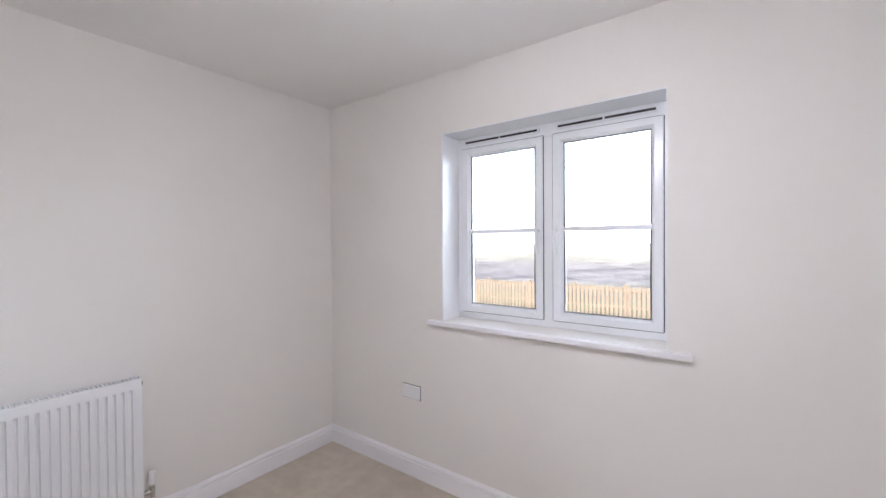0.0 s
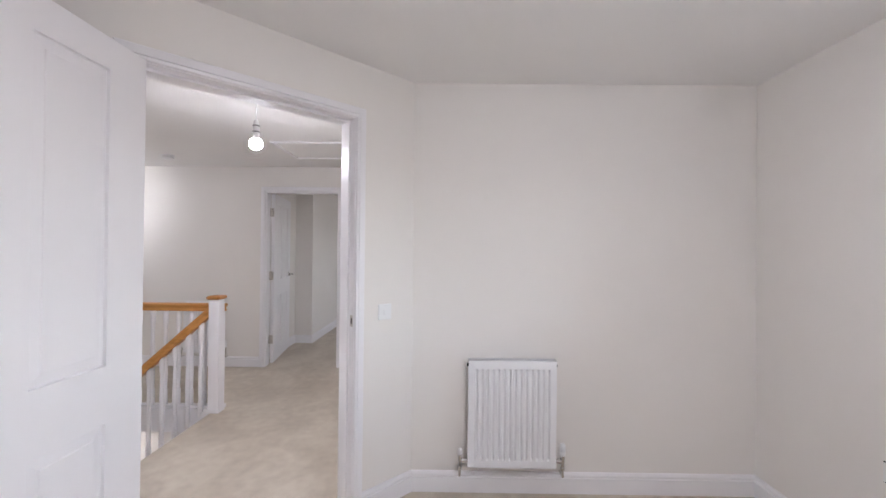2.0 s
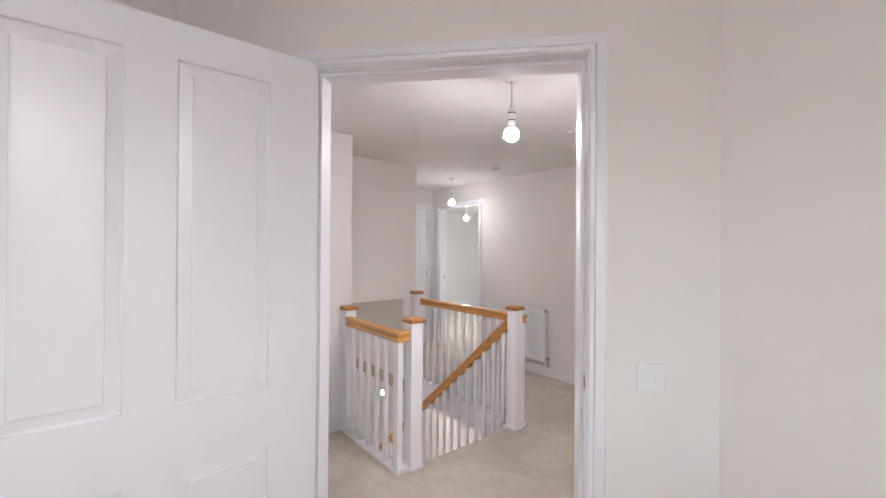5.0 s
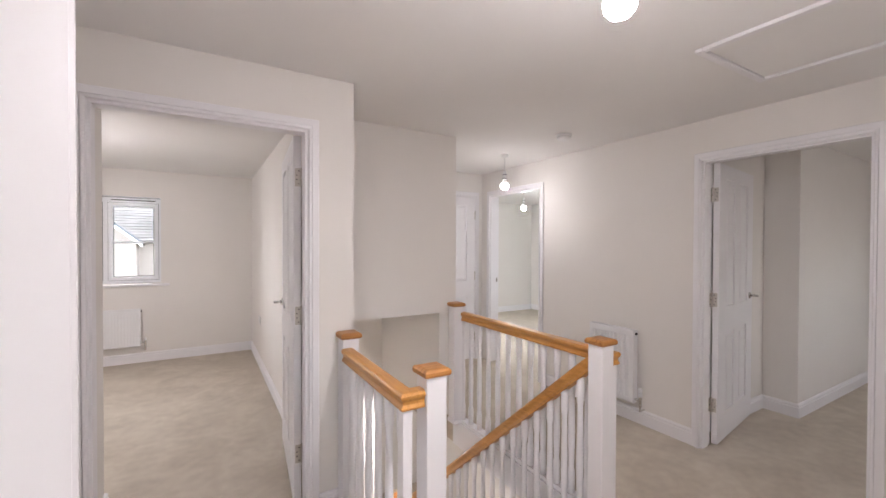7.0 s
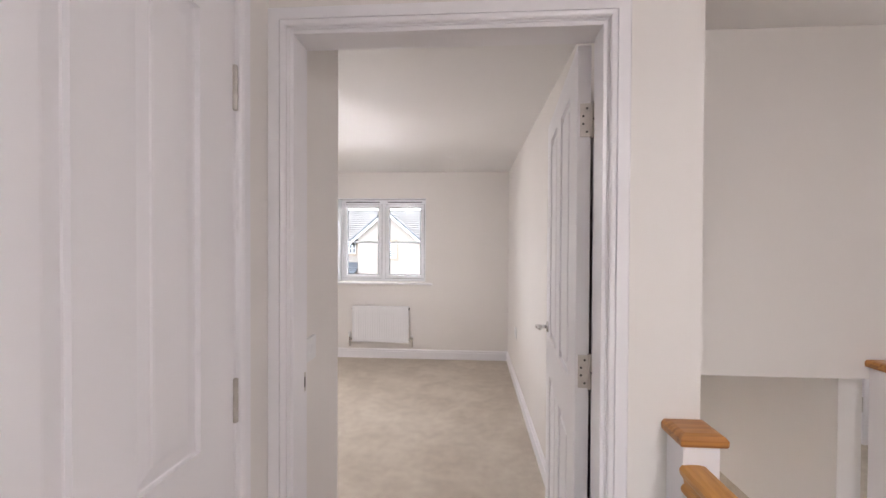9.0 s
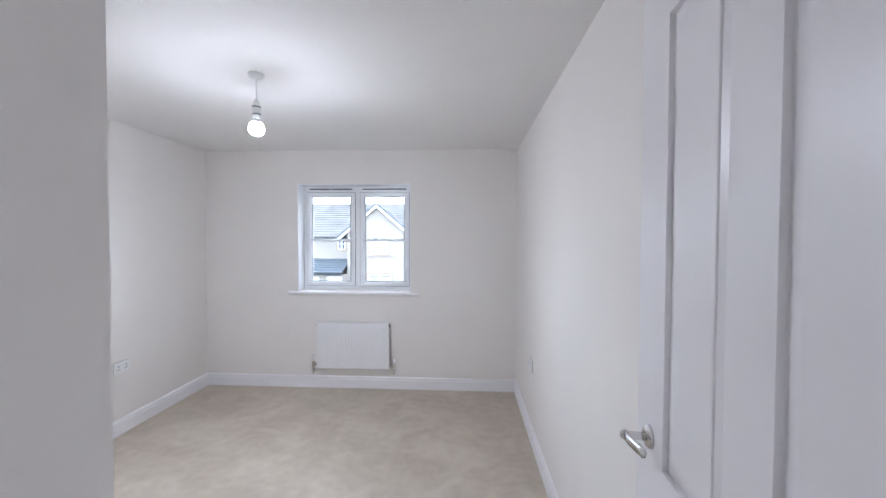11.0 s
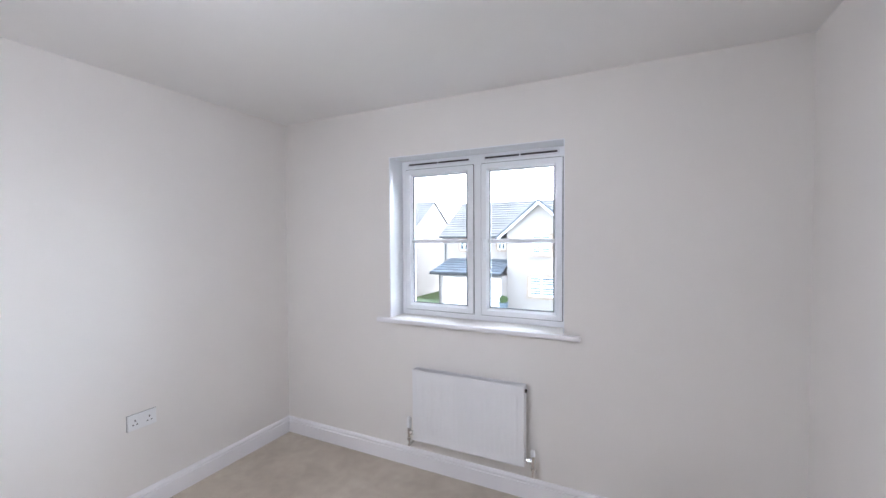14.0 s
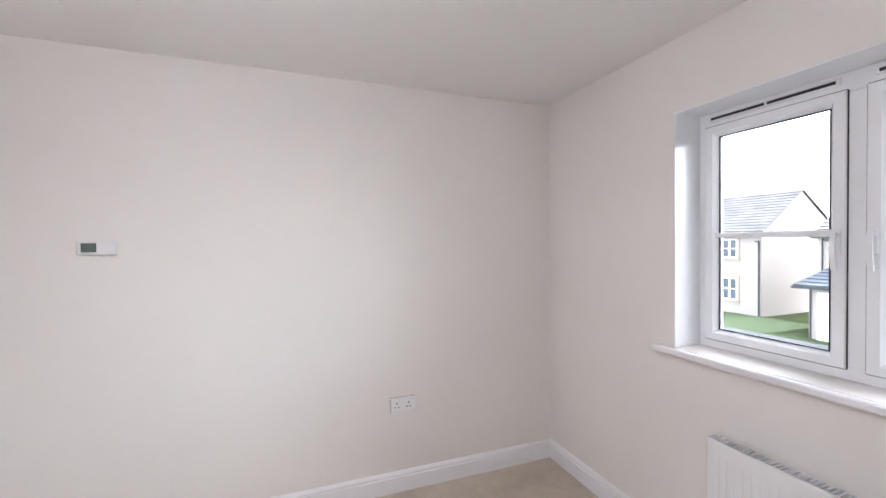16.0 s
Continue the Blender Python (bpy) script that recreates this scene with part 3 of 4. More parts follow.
# main bedroom and study
door("door_5", Matrix.Translation((-2.67, 2.150, 0)) @ RZ(90), 0.875, 98, "white four-panel door folded back into the bedroom", hinge_right=True)
door("door_6", Matrix.Translation((-1.688, 1.83, 0)) @ RZ(180), 0.752, 0, "closed white four-panel study door at the landing end", hinge_right=True, opens=-1)


# ---- stairs and balustrade ----
XW, XE, YT, GO, RI = -1.2, -0.15, 4.85, 0.225, 0.2
SL = RI / GO


def newel(x, y, z0, z1, label):
    n = thing("newel_post", Matrix.Translation((x, y, z0)), label, "newel post", "newel posts of the stair")
    h = z1 - z0
    part("shaft", boxes((-0.045, 0.045, -0.045, 0.045, 0, h - 0.03), bevel=0.003), GLOSS, n)
    c = bmesh.new()
    rings = []
    for e, z in ((0.046, h - 0.034), (0.056, h - 0.030), (0.058, h - 0.022), (0.058, h - 0.012), (0.052, h - 0.004), (0.040, h)):
        rings.append([c.verts.new((sx * e, sy * e, z)) for sx, sy in ((-1, -1), (1, -1), (1, 1), (-1, 1))])
    for a, b in zip(rings, rings[1:]):
        for k in range(4):
            c.faces.new((a[k], a[(k + 1) % 4], b[(k + 1) % 4], b[k]))
    c.faces.new(rings[0])
    c.faces.new(rings[-1])
    part("cap", c, OAK_CAP, n, "varnished oak cap with chamfered top")
    f = bmesh.new()
    if z0 >= 0:
        for r in ((-0.052, 0.052, 0.045, 0.053), (-0.052, 0.052, -0.053, -0.045), (-0.053, -0.045, -0.045, 0.045), (0.045, 0.053, -0.045, 0.045)):
            box(f, *r, 0, 0.03, bevel=0.003)
        part("base_trim", f, GLOSS, n)
    else:
        f.free()
    return n


newel(-1.2, 4.87, 0, 1.005, "white square newel post with oak cap at the stair head")
newel(-0.2, 4.85, 0, 1.005, "white square newel post with oak cap beside short rail")
newel(-0.105, 4.068, 0, 1.005, "white newel post with oak cap against the wall end")
newel(-1.235, 3.405, 0, 1.005, "white newel post with oak cap beside the boxed cupboard")
RAIL = [(-0.029, -0.068), (0.029, -0.068), (0.030, -0.060), (0.023, -0.048), (0.024, -0.036), (0.032, -0.024), (0.034, -0.012), (0.028, -0.003), (0.014, 0.0), (-0.014, 0.0), (-0.028, -0.003), (-0.034, -0.012), (-0.032, -0.024), (-0.024, -0.036), (-0.023, -0.048), (-0.030, -0.060)]


def spindle(bm, x, y, z0, z1, slope=0.0):
    """A white turned baluster: square blocks top and bottom, slim swelling shaft between."""
    h = z1 - z0
    lathe(bm, [(0.0215, 0.0), (0.0215, h * 0.15), (0.0165, h * 0.18), (0.019, h * 0.30), (0.0205, h * 0.42), (0.0175, h * 0.62), (0.0155, h * 0.80), (0.019, h * 0.84), (0.0215, h * 0.86), (0.0215, h)], 8, "z", (x, y, z0))


def balustrade(name, path, n, label):
    g = thing(name, Matrix.Translation((0, 0, 0)), label, "balustrade")
    r = bmesh.new()
    sweep(r, RAIL, [(x, y, 0.925) for x, y in path])
    part("handrail", r, OAK_Y, g, "varnished oak handrail with moulded sides")
    b = bmesh.new()
    sweep(b, [(-0.03, 0), (0.03, 0), (0.03, 0.026), (-0.03, 0.026)], [(x, y, 0.0) for x, y in path])
    part("base_rail", b, GLOSS, g)
    (ax, ay), (bx, by) = path[0], path[1]
    for k in range(n):
        f = (k + 0.7) / n
        s = bmesh.new()
        spindle(s, ax + (bx - ax) * f, ay + (by - ay) * f, 0.024, 0.87)
        part("spindle", s, GLOSS, g, smooth=True)
    post = boxes((bx - 0.02, bx + 0.02, by - 0.02, by + 0.02, 0.024, 0.868), bevel=0.002)
    part("corner_spindle", post, GLOSS, g, "square white corner spindle")
    return g


balustrade("balustrade", [(-0.085, 4.02 + 0.09), (-0.085, 4.85), (-0.16, 4.85)], 6, "oak handrail on white spindles beside the bedroom door")
balustrade("balustrade", [(-1.285, 3.36), (-1.285, 4.87), (-1.235, 4.87)], 13, "oak handrail on white spindles along the stairwell")

st = thing("staircase", Matrix.Translation((0, 0, 0)), "carpeted straight stair going down beside the landing rail", "staircase")
for k in range(1, 13):
    y1, z = YT - GO * (k - 1), -RI * k
    t = bmesh.new()
    box(t, XW + 0.02, XE - 0.02, y1 - GO - 0.02, y1, z - 0.03, z, bevel=0.008, seg=2)
    box(t, XW + 0.02, XE - 0.02, y1 - 0.015, y1, z, z + RI - 0.031)
    part("step", t, CARPET, st, "carpeted step")
for x, w in ((XW, 0.03), (XE - 0.012, 0.022)):
    s = bmesh.new()
    yb = YT - 12 * GO
    pts = [(YT, -0.32), (YT, 0.03), (YT - 0.02, 0.05), (yb, 0.05 - 12 * RI), (yb, -0.32 - 12 * RI + 0.1)]
    f1 = [s.verts.new((x - w / 2, y, z)) for y, z in pts]
    f2 = [s.verts.new((x + w / 2, y, z)) for y, z in pts]
    s.faces.new(f1)
    s.faces.new(f2[::-1])
    for k in range(5):
        s.faces.new((f1[k], f1[(k + 1) % 5], f2[(k + 1) % 5], f2[k]))
    part("string", s, GLOSS, st)
hr = bmesh.new()
sweep(hr, RAIL, [(XW, 4.83, 0.85 + 0.08 * SL), (XW, 2.35, 0.85 - 2.40 * SL)])
part("handrail", hr, OAK_Y, st, "sloping varnished oak stair rail")
for k in range(21):
    y = 4.74 - 0.1125 * k
    zt = 0.85 - (4.75 - y) * SL - 0.075
    zb = 0.05 - (YT - y) * SL
    s = bmesh.new()
    spindle(s, XW, y, zb, zt)
    part("spindle", s, GLOSS, st, smooth=True)
newel(-1.2, 2.3, -2.6, 0.85 - 2.45 * SL + 0.12, "white square newel post at the foot of the stair")
solid("trim", boxes((-1.24, XE, YT - 0.004, YT + 0.018, -0.2, -0.004), (-1.262, -1.236, 3.36, 4.83, -0.2, 0.004)), GLOSS, "white painted edging of the stair opening", "trim")


# ---- radiators ----
def radiator(name, m, width, z0, z1, ribs, label, flat=False):
    """A steel panel radiator. Local: x along the wall, y out from the wall, z up."""
    r = thing(name, m @ Matrix.Translation((0, 0, z0)), label, "radiator", "panel radiators")
    h = z1 - z0
    bm = bmesh.new()
    dep = 0.0014 if flat else 0.011
    cols = [(0, 0)]
    mg = 0.03
    pitch = (width - 2 * mg) / ribs
    for k in range(ribs):
        c = mg + pitch * (k + 0.5)
        for u, v in ((-0.5, 0), (-0.26, 0), (-0.12, 1), (0.12, 1), (0.26, 0)):
            cols.append((c + u * pitch, v))
    cols += [(width - mg, 0), (width, 0)]
    rows = [(0.0, 0), (0.004, 0), (0.042, 0), (0.056, 1), (h - 0.056, 1), (h - 0.042, 0), (h - 0.004, 0), (h, 0)]
    grid = []
    for j, (z, zv) in enumerate(rows):
        edge = -0.004 if j in (0, len(rows) - 1) else 0
        grid.append([bm.verts.new((x, 0.09 - dep * v * zv + edge - (0.004 if x in (0, width) else 0), z)) for x, v in cols])
    for a, b in zip(grid, grid[1:]):
        for k in range(len(cols) - 1):
            bm.faces.new((a[k], a[k + 1], b[k + 1], b[k]))
    part("front_panel", bm, STEEL, r)
    bk = bmesh.new()
    box(bk, 0.01, width - 0.01, 0.03, 0.042, 0.01, h - 0.02, bevel=0.002)
    for k in range(int(width / 0.033)):
        x = 0.02 + k * 0.033
        box(bk, x, x + 0.014, 0.044, 0.072, 0.03, h - 0.04)
    part("back_panel", bk, STEEL, r)
    g = bmesh.new()
    box(g, 0, width, 0.084, 0.088, h - 0.012, h + 0.004)
    box(g, 0, width, 0.030, 0.034, h - 0.012, h + 0.004)
    n = int(width / 0.016)
    for k in range(n + 1):
        x = (width - 0.004) * k / n
        box(g, x, x + 0.004, 0.034, 0.084, h - 0.002, h + 0.003)
    part("top_grille", g, STEEL, r)
    for x in (0.0005, width - 0.0025):
        sd = bmesh.new()
        box(sd, x, x + 0.002, 0.028, 0.0845, 0.0, h - 0.003)
        part("side_panel", sd, STEEL, r)
    for x, sx, trv in ((-0.0, -1, False), (width, 1, True)):
        v = bmesh.new()
        lathe(v, [(0.011, 0), (0.011, sx * 0.018), (0.014, sx * 0.018), (0.014, sx * 0.032), (0.010, sx * 0.033), (0.010, sx * 0.045)], 14, "x", (x, 0.055, 0.03))
        lathe(v, [(0.010, -0.055), (0.0135, -0.05), (0.0135, -0.035), (0.010, -0.032), (0.012, 0.0), (0.012, 0.03), (0.008, 0.032)], 14, "z", (x + sx * 0.045, 0.055, 0.03))
        vo = part("valve", v, CHROME, r, "chrome radiator valve", smooth=False)
        c = bmesh.new()
        if trv:
            lathe(c, [(0.012, 0.030), (0.016, 0.034), (0.017, 0.05), (0.014, 0.054), (0.0165, 0.06), (0.0155, 0.095), (0.010, 0.10)], 16, "z", (x + sx * 0.045, 0.055, 0.03))
        else:
            lathe(c, [(0.010, 0.030), (0.0125, 0.034), (0.0115, 0.062), (0.006, 0.066)], 14, "z", (x + sx * 0.045, 0.055, 0.03))
        part("valve_cap", c, PLASTIC, vo, "white plastic valve head", smooth=True)
        p = bmesh.new()
        lathe(p, [(0.0075, 0.0), (0.0075, 0.04)], 10, "z", (x + sx * 0.045, 0.055, -0.06))
        lathe(p, [(0.0075, -0.055), (0.0075, 0.0075)], 10, "y", (x + sx * 0.045, 0.055, -0.055))
        part("pipe", p, CHROME, r)
    for x in (0.1, width - 0.13):
        part("bracket", boxes((x, x + 0.03, 0.0, 0.031, 0.06, h - 0.08)), STEEL, r)
    for x, sx in ((width - 0.001, 1), (0.001, -1)):
        pl = bmesh.new()
        lathe(pl, [(0.004, 0), (0.011, sx * 0.001), (0.011, sx * 0.010), (0.006, sx * 0.011)], 12, "x", (x, 0.055, h - 0.028))
        part("plug", pl, DARK, r, "dark air vent plug")
    return r


radiator("radiator", Matrix.Translation((-0.09, 6.99, 0)) @ Matrix(((0, 1, 0, 0), (1, 0, 0, 0), (0, 0, 1, 0), (0, 0, 0, 1))), 0.50, 0.18, 0.785, 14, "small white ribbed radiator with chrome valves below bare wall")
radiator("radiator", Matrix.Translation((1.26, 0.0, 0)), 0.725, 0.22, 0.675, 22, "low white panel radiator with chrome valves under the window", flat=True)
radiator("radiator", Matrix.Translation((-2.55, 3.76, 0)) @ Matrix(((0, 1, 0, 0), (1, 0, 0, 0), (0, 0, 1, 0), (0, 0, 0, 1))), 0.44, 0.18, 0.78, 12, "narrow white ribbed radiator on the landing wall")


# ---- pendants ----
def pendant(x, y, zb, label, top=2.4, glow=None):
    """Ceiling rose, flex, lampholder and a lit bulb whose middle is at height zb."""
    p = thing("pendant_light", Matrix.Translation((x, y, top)), label, "pendant light", "bare bulb pendants")
    r = bmesh.new()
    lathe(r, [(0.040, 0.0), (0.040, -0.008), (0.034, -0.022), (0.018, -0.030), (0.006, -0.036)], 28, "z")
    part("ceiling_rose", r, PLASTIC, p, smooth=True)
    d = zb - top
    c = bmesh.new()
    lathe(c, [(0.003, -0.03), (0.003, d + 0.14)], 8, "z")
    part("flex", c, CORD, p)
    h = bmesh.new()
    lathe(h, [(0.006, d + 0.152), (0.013, d + 0.146), (0.018, d + 0.12), (0.0195, d + 0.112), (0.0195, d + 0.075), (0.0205, d + 0.072), (0.0205, d + 0.048)], 24, "z")
    ho = part("lampholder", h, PLASTIC, p, smooth=False)
    for z in (0.110, 0.071):
        k = bmesh.new()
        lathe(k, [(0.019, d + z), (0.0215, d + z), (0.0215, d + z + 0.005), (0.019, d + z + 0.005)], 24, "z")
        part("ring", k, BLACK, ho, "black screw ring")
    b = bmesh.new()
    lathe(b, [(0.0165, d + 0.05), (0.018, d + 0.040), (0.0275, d + 0.0285)], 28, "z")
    part("bulb_neck", b, PLASTIC, p, "white plastic neck of the bulb", smooth=True)
    b = bmesh.new()
    lathe(b, [(0.0280, d + 0.028), (0.036, d + 0.018), (0.0400, d + 0.003), (0.0395, d - 0.008), (0.0388, d - 0.0105)], 28, "z")
    part("bulb_shoulder", b, GLOW_TOP, p, "dimmer shoulder of the bulb", smooth=True)
    b = bmesh.new()
    lathe(b, [(0.0385, d - 0.012), (0.0378, d - 0.015), (0.036, d - 0.020), (0.026, d - 0.032), (0.010, d - 0.038)], 28, "z")
    part("bulb", b, glow or GLOW, p, "lit frosted bulb", smooth=True)
    return p


LP = "bare lit bulb hanging on white flex from the ceiling"
# unseen pendant, assumed off-centre in the north bedroom to light it
pendant(1.75, 7.4, 2.10, LP, glow=GLOW_LANDING)
pendant(-0.298, 5.621, 2.09, LP, glow=GLOW_LANDING)
pendant(-2.047, 3.036, 2.085, LP, glow=GLOW_LOW)
# bulb added out of view to brighten the second bedroom through its doorway
pendant(-4.3, 7.0, 2.10, LP, glow=GLOW_FILL)
pendant(-1.40, 2.45, -0.42, "lit bulb hanging in the hall below the stairs", top=-0.2, glow=GLOW_HALL)
pendant(1.638, 1.885, 2.11, LP, glow=GLOW_HIGH)
pendant(-3.711, 1.468, 2.06, LP, glow=GLOW_COOL)


# ---- small fittings ----
def wall_plate(name, m, w, h, label, category, kind="", sockets=0, rocker=False):
    """A moulded wall plate. Local: x along the wall, y out of it, centre at the origin."""
    p = thing(name, m, label, category)
    part("plate", boxes((-w / 2, w / 2, -0.001, 0.009, -h / 2, h / 2), bevel=0.003), PLASTIC, p)
    # dark rim: open gap on the blank plate, edge shadow as colour on sockets
    edge = 0.0012 if sockets else 0.0035
    if not rocker:
        part("gap_shadow_rim", boxes((-w / 2 - edge, w / 2 + edge, -0.001, 0.0015, -h / 2 - edge, h / 2 + edge)), DARK, p, "thin dark rim: gap at the blank plate, painted edge shadow at sockets")
    if rocker:
        b = bmesh.new()
        box(b, -0.012, 0.012, 0.007, 0.0125, -0.016, 0.016, bevel=0.002)
        part("rocker", b, PLASTIC, p)
    for k in range(sockets):
        cx = (-0.036, 0.036)[k]
        s = boxes((cx - 0.003, cx + 0.003, 0.0085, 0.0096, 0.004, 0.015), (cx - 0.014, cx - 0.006, 0.0085, 0.0096, -0.016, -0.010), (cx + 0.006, cx + 0.014, 0.0085, 0.0096, -0.016, -0.010))
        part("pin_holes", s, DARK, p, "three dark pin holes")
        r = bmesh.new()
        q = -0.012 if k == 0 else 0.012
        box(r, q - 0.005, q + 0.005, 0.008, 0.012, 0.010, 0.026, bevel=0.001)
        part("rocker", r, PLASTIC, p)
    return p


def on_wall(x, y, z, facing):
    """Local x runs to the right when one looks at the wall, y points into the room along facing (degrees)."""
    return Matrix.Translation((x, y, z)) @ RZ(facing - 90)


wall_plate("socket", on_wall(3.17, 1.048, 0.515, 180), 0.146, 0.086, "white double power socket low on the wall", "socket", sockets=2)
wall_plate("socket", on_wall(0.676, 8.675, 0.516, -90), 0.135, 0.08, "white blank double plate below the window", "socket")
wall_plate("socket", on_wall(0.0, 0.905, 0.555, 0), 0.146, 0.086, "white double power socket on the bedroom wall", "socket", sockets=2)
dsw = DIAG @ Matrix.Translation((0.20, 0, 1.068))
wall_plate("light_switch", dsw, 0.086, 0.086, "white light switch beside the door frame", "light switch", rocker=True)
wall_plate("light_switch", on_wall(1.06, 3.745, 1.10, 180), 0.086, 0.086, "white light switch just inside the doorway", "light switch", rocker=True)

th = thing("thermostat", on_wall(3.17, 2.502, 1.466, 180), "white wall thermostat with a grey-green display", "thermostat")
part("case", boxes((-0.075, 0.075, 0.0, 0.024, -0.0335, 0.0335), bevel=0.004), PLASTIC, th)
part("bezel", boxes((-0.001, 0.056, 0.0225, 0.0245, -0.019, 0.021)), DARK, th)
part("display", boxes((0.002, 0.053, 0.0235, 0.0252, -0.016, 0.018)), LCD, th, "grey-green liquid crystal display")

sm = thing("smoke_alarm", Matrix.Translation((-1.985, 3.879, H)), "round white smoke alarm on the landing ceiling", "smoke alarm")
b = bmesh.new()
lathe(b, [(0.062, 0), (0.062, -0.012), (0.055, -0.014)], 28, "z")
part("base", b, PLASTIC, sm)
b = bmesh.new()
lathe(b, [(0.052, -0.013), (0.052, -0.020), (0.058, -0.022), (0.057, -0.036), (0.040, -0.045), (0.012, -0.047)], 28, "z")
part("cover", b, PLASTIC, sm, smooth=True)

lh = thing("loft_hatch", Matrix.Translation((-1.715, 5.585, H)), "white loft hatch in a raised frame on the ceiling", "loft hatch", kind="structure")
f = bmesh.new()
for r in ((-0.33, 0.33, 0.325, 0.36), (-0.33, 0.33, -0.36, -0.325), (-0.33, -0.295, -0.325, 0.325), (0.295, 0.33, -0.325, 0.325)):
    box(f, *r, -0.018, 0.0, bevel=0.005, seg=2)
part("frame", f, GLOSS, lh)
part("lid", boxes((-0.292, 0.292, -0.322, 0.322, -0.006, 0.0), bevel=0.002), CEIL, lh)
lt = boxes((-0.10, -0.02, 0.225, 0.275, -0.010, -0.005), bevel=0.001)
sweep(lt, [(-0.006, -0.002), (0.006, -0.002), (0.006, 0.002), (-0.006, 0.002)], [(-0.06, 0.24, -0.010), (-0.06, 0.25, -0.024), (-0.085, 0.30, -0.022), (-0.09, 0.335, -0.020)])
part("latch", lt, SATIN, lh, "small steel hatch latch")


# ---- outside ----
GZ = -2.75


def ground_sheet():
    """One sheet to the horizon, rising a little towards the fields in the north."""
    bm = bmesh.new()
    ys = [-1500, -400, -120, -60, -30, -12, 0, 9, 14, 20, 23, 30, 45, 70, 110, 180, 320, 700, 1500]
    xs = [-1500, -400, -120, -50, -20, -5, 5, 20, 50, 120, 400, 1500]

    def z(x, y):
        rise = 0.85 * min(1, max(0, (y - 9) / 12))
        far = 0.0016 * max(0, y - 60) if y < 400 else 0.55
        return GZ + rise + min(far, 0.8) + 0.25 * noise.noise(Vector((x * 0.03, y * 0.03, 0))) * (1 if y > 30 else 0)

    grid = [[bm.verts.new((x, y, z(x, y))) for x in xs] for y in ys]
    for a, b in zip(grid, grid[1:]):
        for k in range(len(xs) - 1):
            bm.faces.new((a[k], a[k + 1], b[k + 1], b[k]))
    return solid("ground", bm, GROUND, "open ground with soil and pale grass fields", "ground", smooth=True)


ground_sheet()
solid("road", boxes((-60, 60, -16.2, -10.6, GZ - 0.1, GZ + 0.012)), TARMAC, "grey tarmac street between the houses", "road")
solid("pavement", boxes((-60, 60, -10.6, -8.9, GZ - 0.1, GZ + 0.10), (-60, 60, -17.8, -16.2, GZ - 0.1, GZ + 0.10)), TARMAC, "grey tarmac footway with a raised kerb", "pavement")


def courses(bm, a, b, c, d, n, drop=0.035):
    """A tiled slope from eaves a-b up to ridge d-c in n overlapping courses."""
    a, b, c, d = (Vector(v) for v in (a, b, c, d))
    nrm = (b - a).cross(d - a).normalized()
    if nrm.z < 0:
        nrm = -nrm
    for k in range(n):
        f0, f1 = (k + 0.13) / n, (k + 1) / n
        p = [a.lerp(d, f0), b.lerp(c, f0), b.lerp(c, f1), a.lerp(d, f1)]
        q = [p[0] + nrm * drop, p[1] + nrm * drop, p[2] + nrm * 0.004, p[3] + nrm * 0.004]
        lo, hi = [bm.verts.new(v) for v in p], [bm.verts.new(v) for v in q]
        bm.faces.new(lo)
        bm.faces.new(hi)
        for i in range(4):
            bm.faces.new((lo[i], lo[(i + 1) % 4], hi[(i + 1) % 4], hi[i]))


def course_shadow(parent, *slopes):
    """A dark sheet under the tile courses; its colour makes the joints' shadow lines."""
    bm = bmesh.new()
    for quad in slopes:
        q = [Vector(v) for v in quad]
        nrm = (q[1] - q[0]).cross(q[3] - q[0]).normalized()
        nrm = nrm if nrm.z > 0 else -nrm
        lo, hi = [bm.verts.new(v - nrm * 0.05) for v in q], [bm.verts.new(v - nrm * 0.006) for v in q]
        bm.faces.new(lo)
        bm.faces.new(hi)
        for i in range(4):
            bm.faces.new((lo[i], lo[(i + 1) % 4], hi[(i + 1) % 4], hi[i]))
    part("course_shadow", bm, GUTTER_AND_SHADOW, parent)


def far_window(parent, x, y, z0, z1, w, shutters=False, along="x"):
    """A white casement with a stone surround on a far wall that faces north (y) or west (x)."""
    def tr(bm):
        if along == "y":
            bm.transform(Matrix.Rotation(-math.pi / 2, 4, "Z"))
        bm.transform(Matrix.Translation((x, y, 0)))
        return bm
    s = boxes((-w / 2 - 0.12, w / 2 + 0.12, 0.0, 0.05, z1, z1 + 0.14), (-w / 2 - 0.15, w / 2 + 0.15, 0.0, 0.09, z0 - 0.13, z0), (-w / 2 - 0.12, -w / 2, 0, 0.05, z0, z1), (w / 2, w / 2 + 0.12, 0, 0.05, z0, z1))
    wo = part("window", tr(s), STONE, parent, "buff stone window surround")
    f = boxes((-w / 2, w / 2, -0.02, 0.03, z0, z0 + 0.07), (-w / 2, w / 2, -0.02, 0.03, z1 - 0.07, z1), (-w / 2, -w / 2 + 0.07, -0.02, 0.03, z0, z1), (w / 2 - 0.07, w / 2, -0.02, 0.03, z0, z1), (-0.05, 0.05, -0.02, 0.03, z0, z1), (-w / 2, w / 2, -0.02, 0.028, (z0 + z1) / 2 - 0.02, (z0 + z1) / 2 + 0.02))
    if shutters:
        n = 7
        for k in range(n):
            zz = z0 + 0.08 + (z1 - z0 - 0.16) * k / n
            box(f, -w / 2 + 0.06, w / 2 - 0.06, -0.012, 0.022, zz, zz + (z1 - z0) / n * 0.38)
    part("frame", tr(f), PVC, wo)
    part("pane", tr(boxes((-w / 2, w / 2, -0.03, 0.006, z0, z1))), WINGLASS, wo)


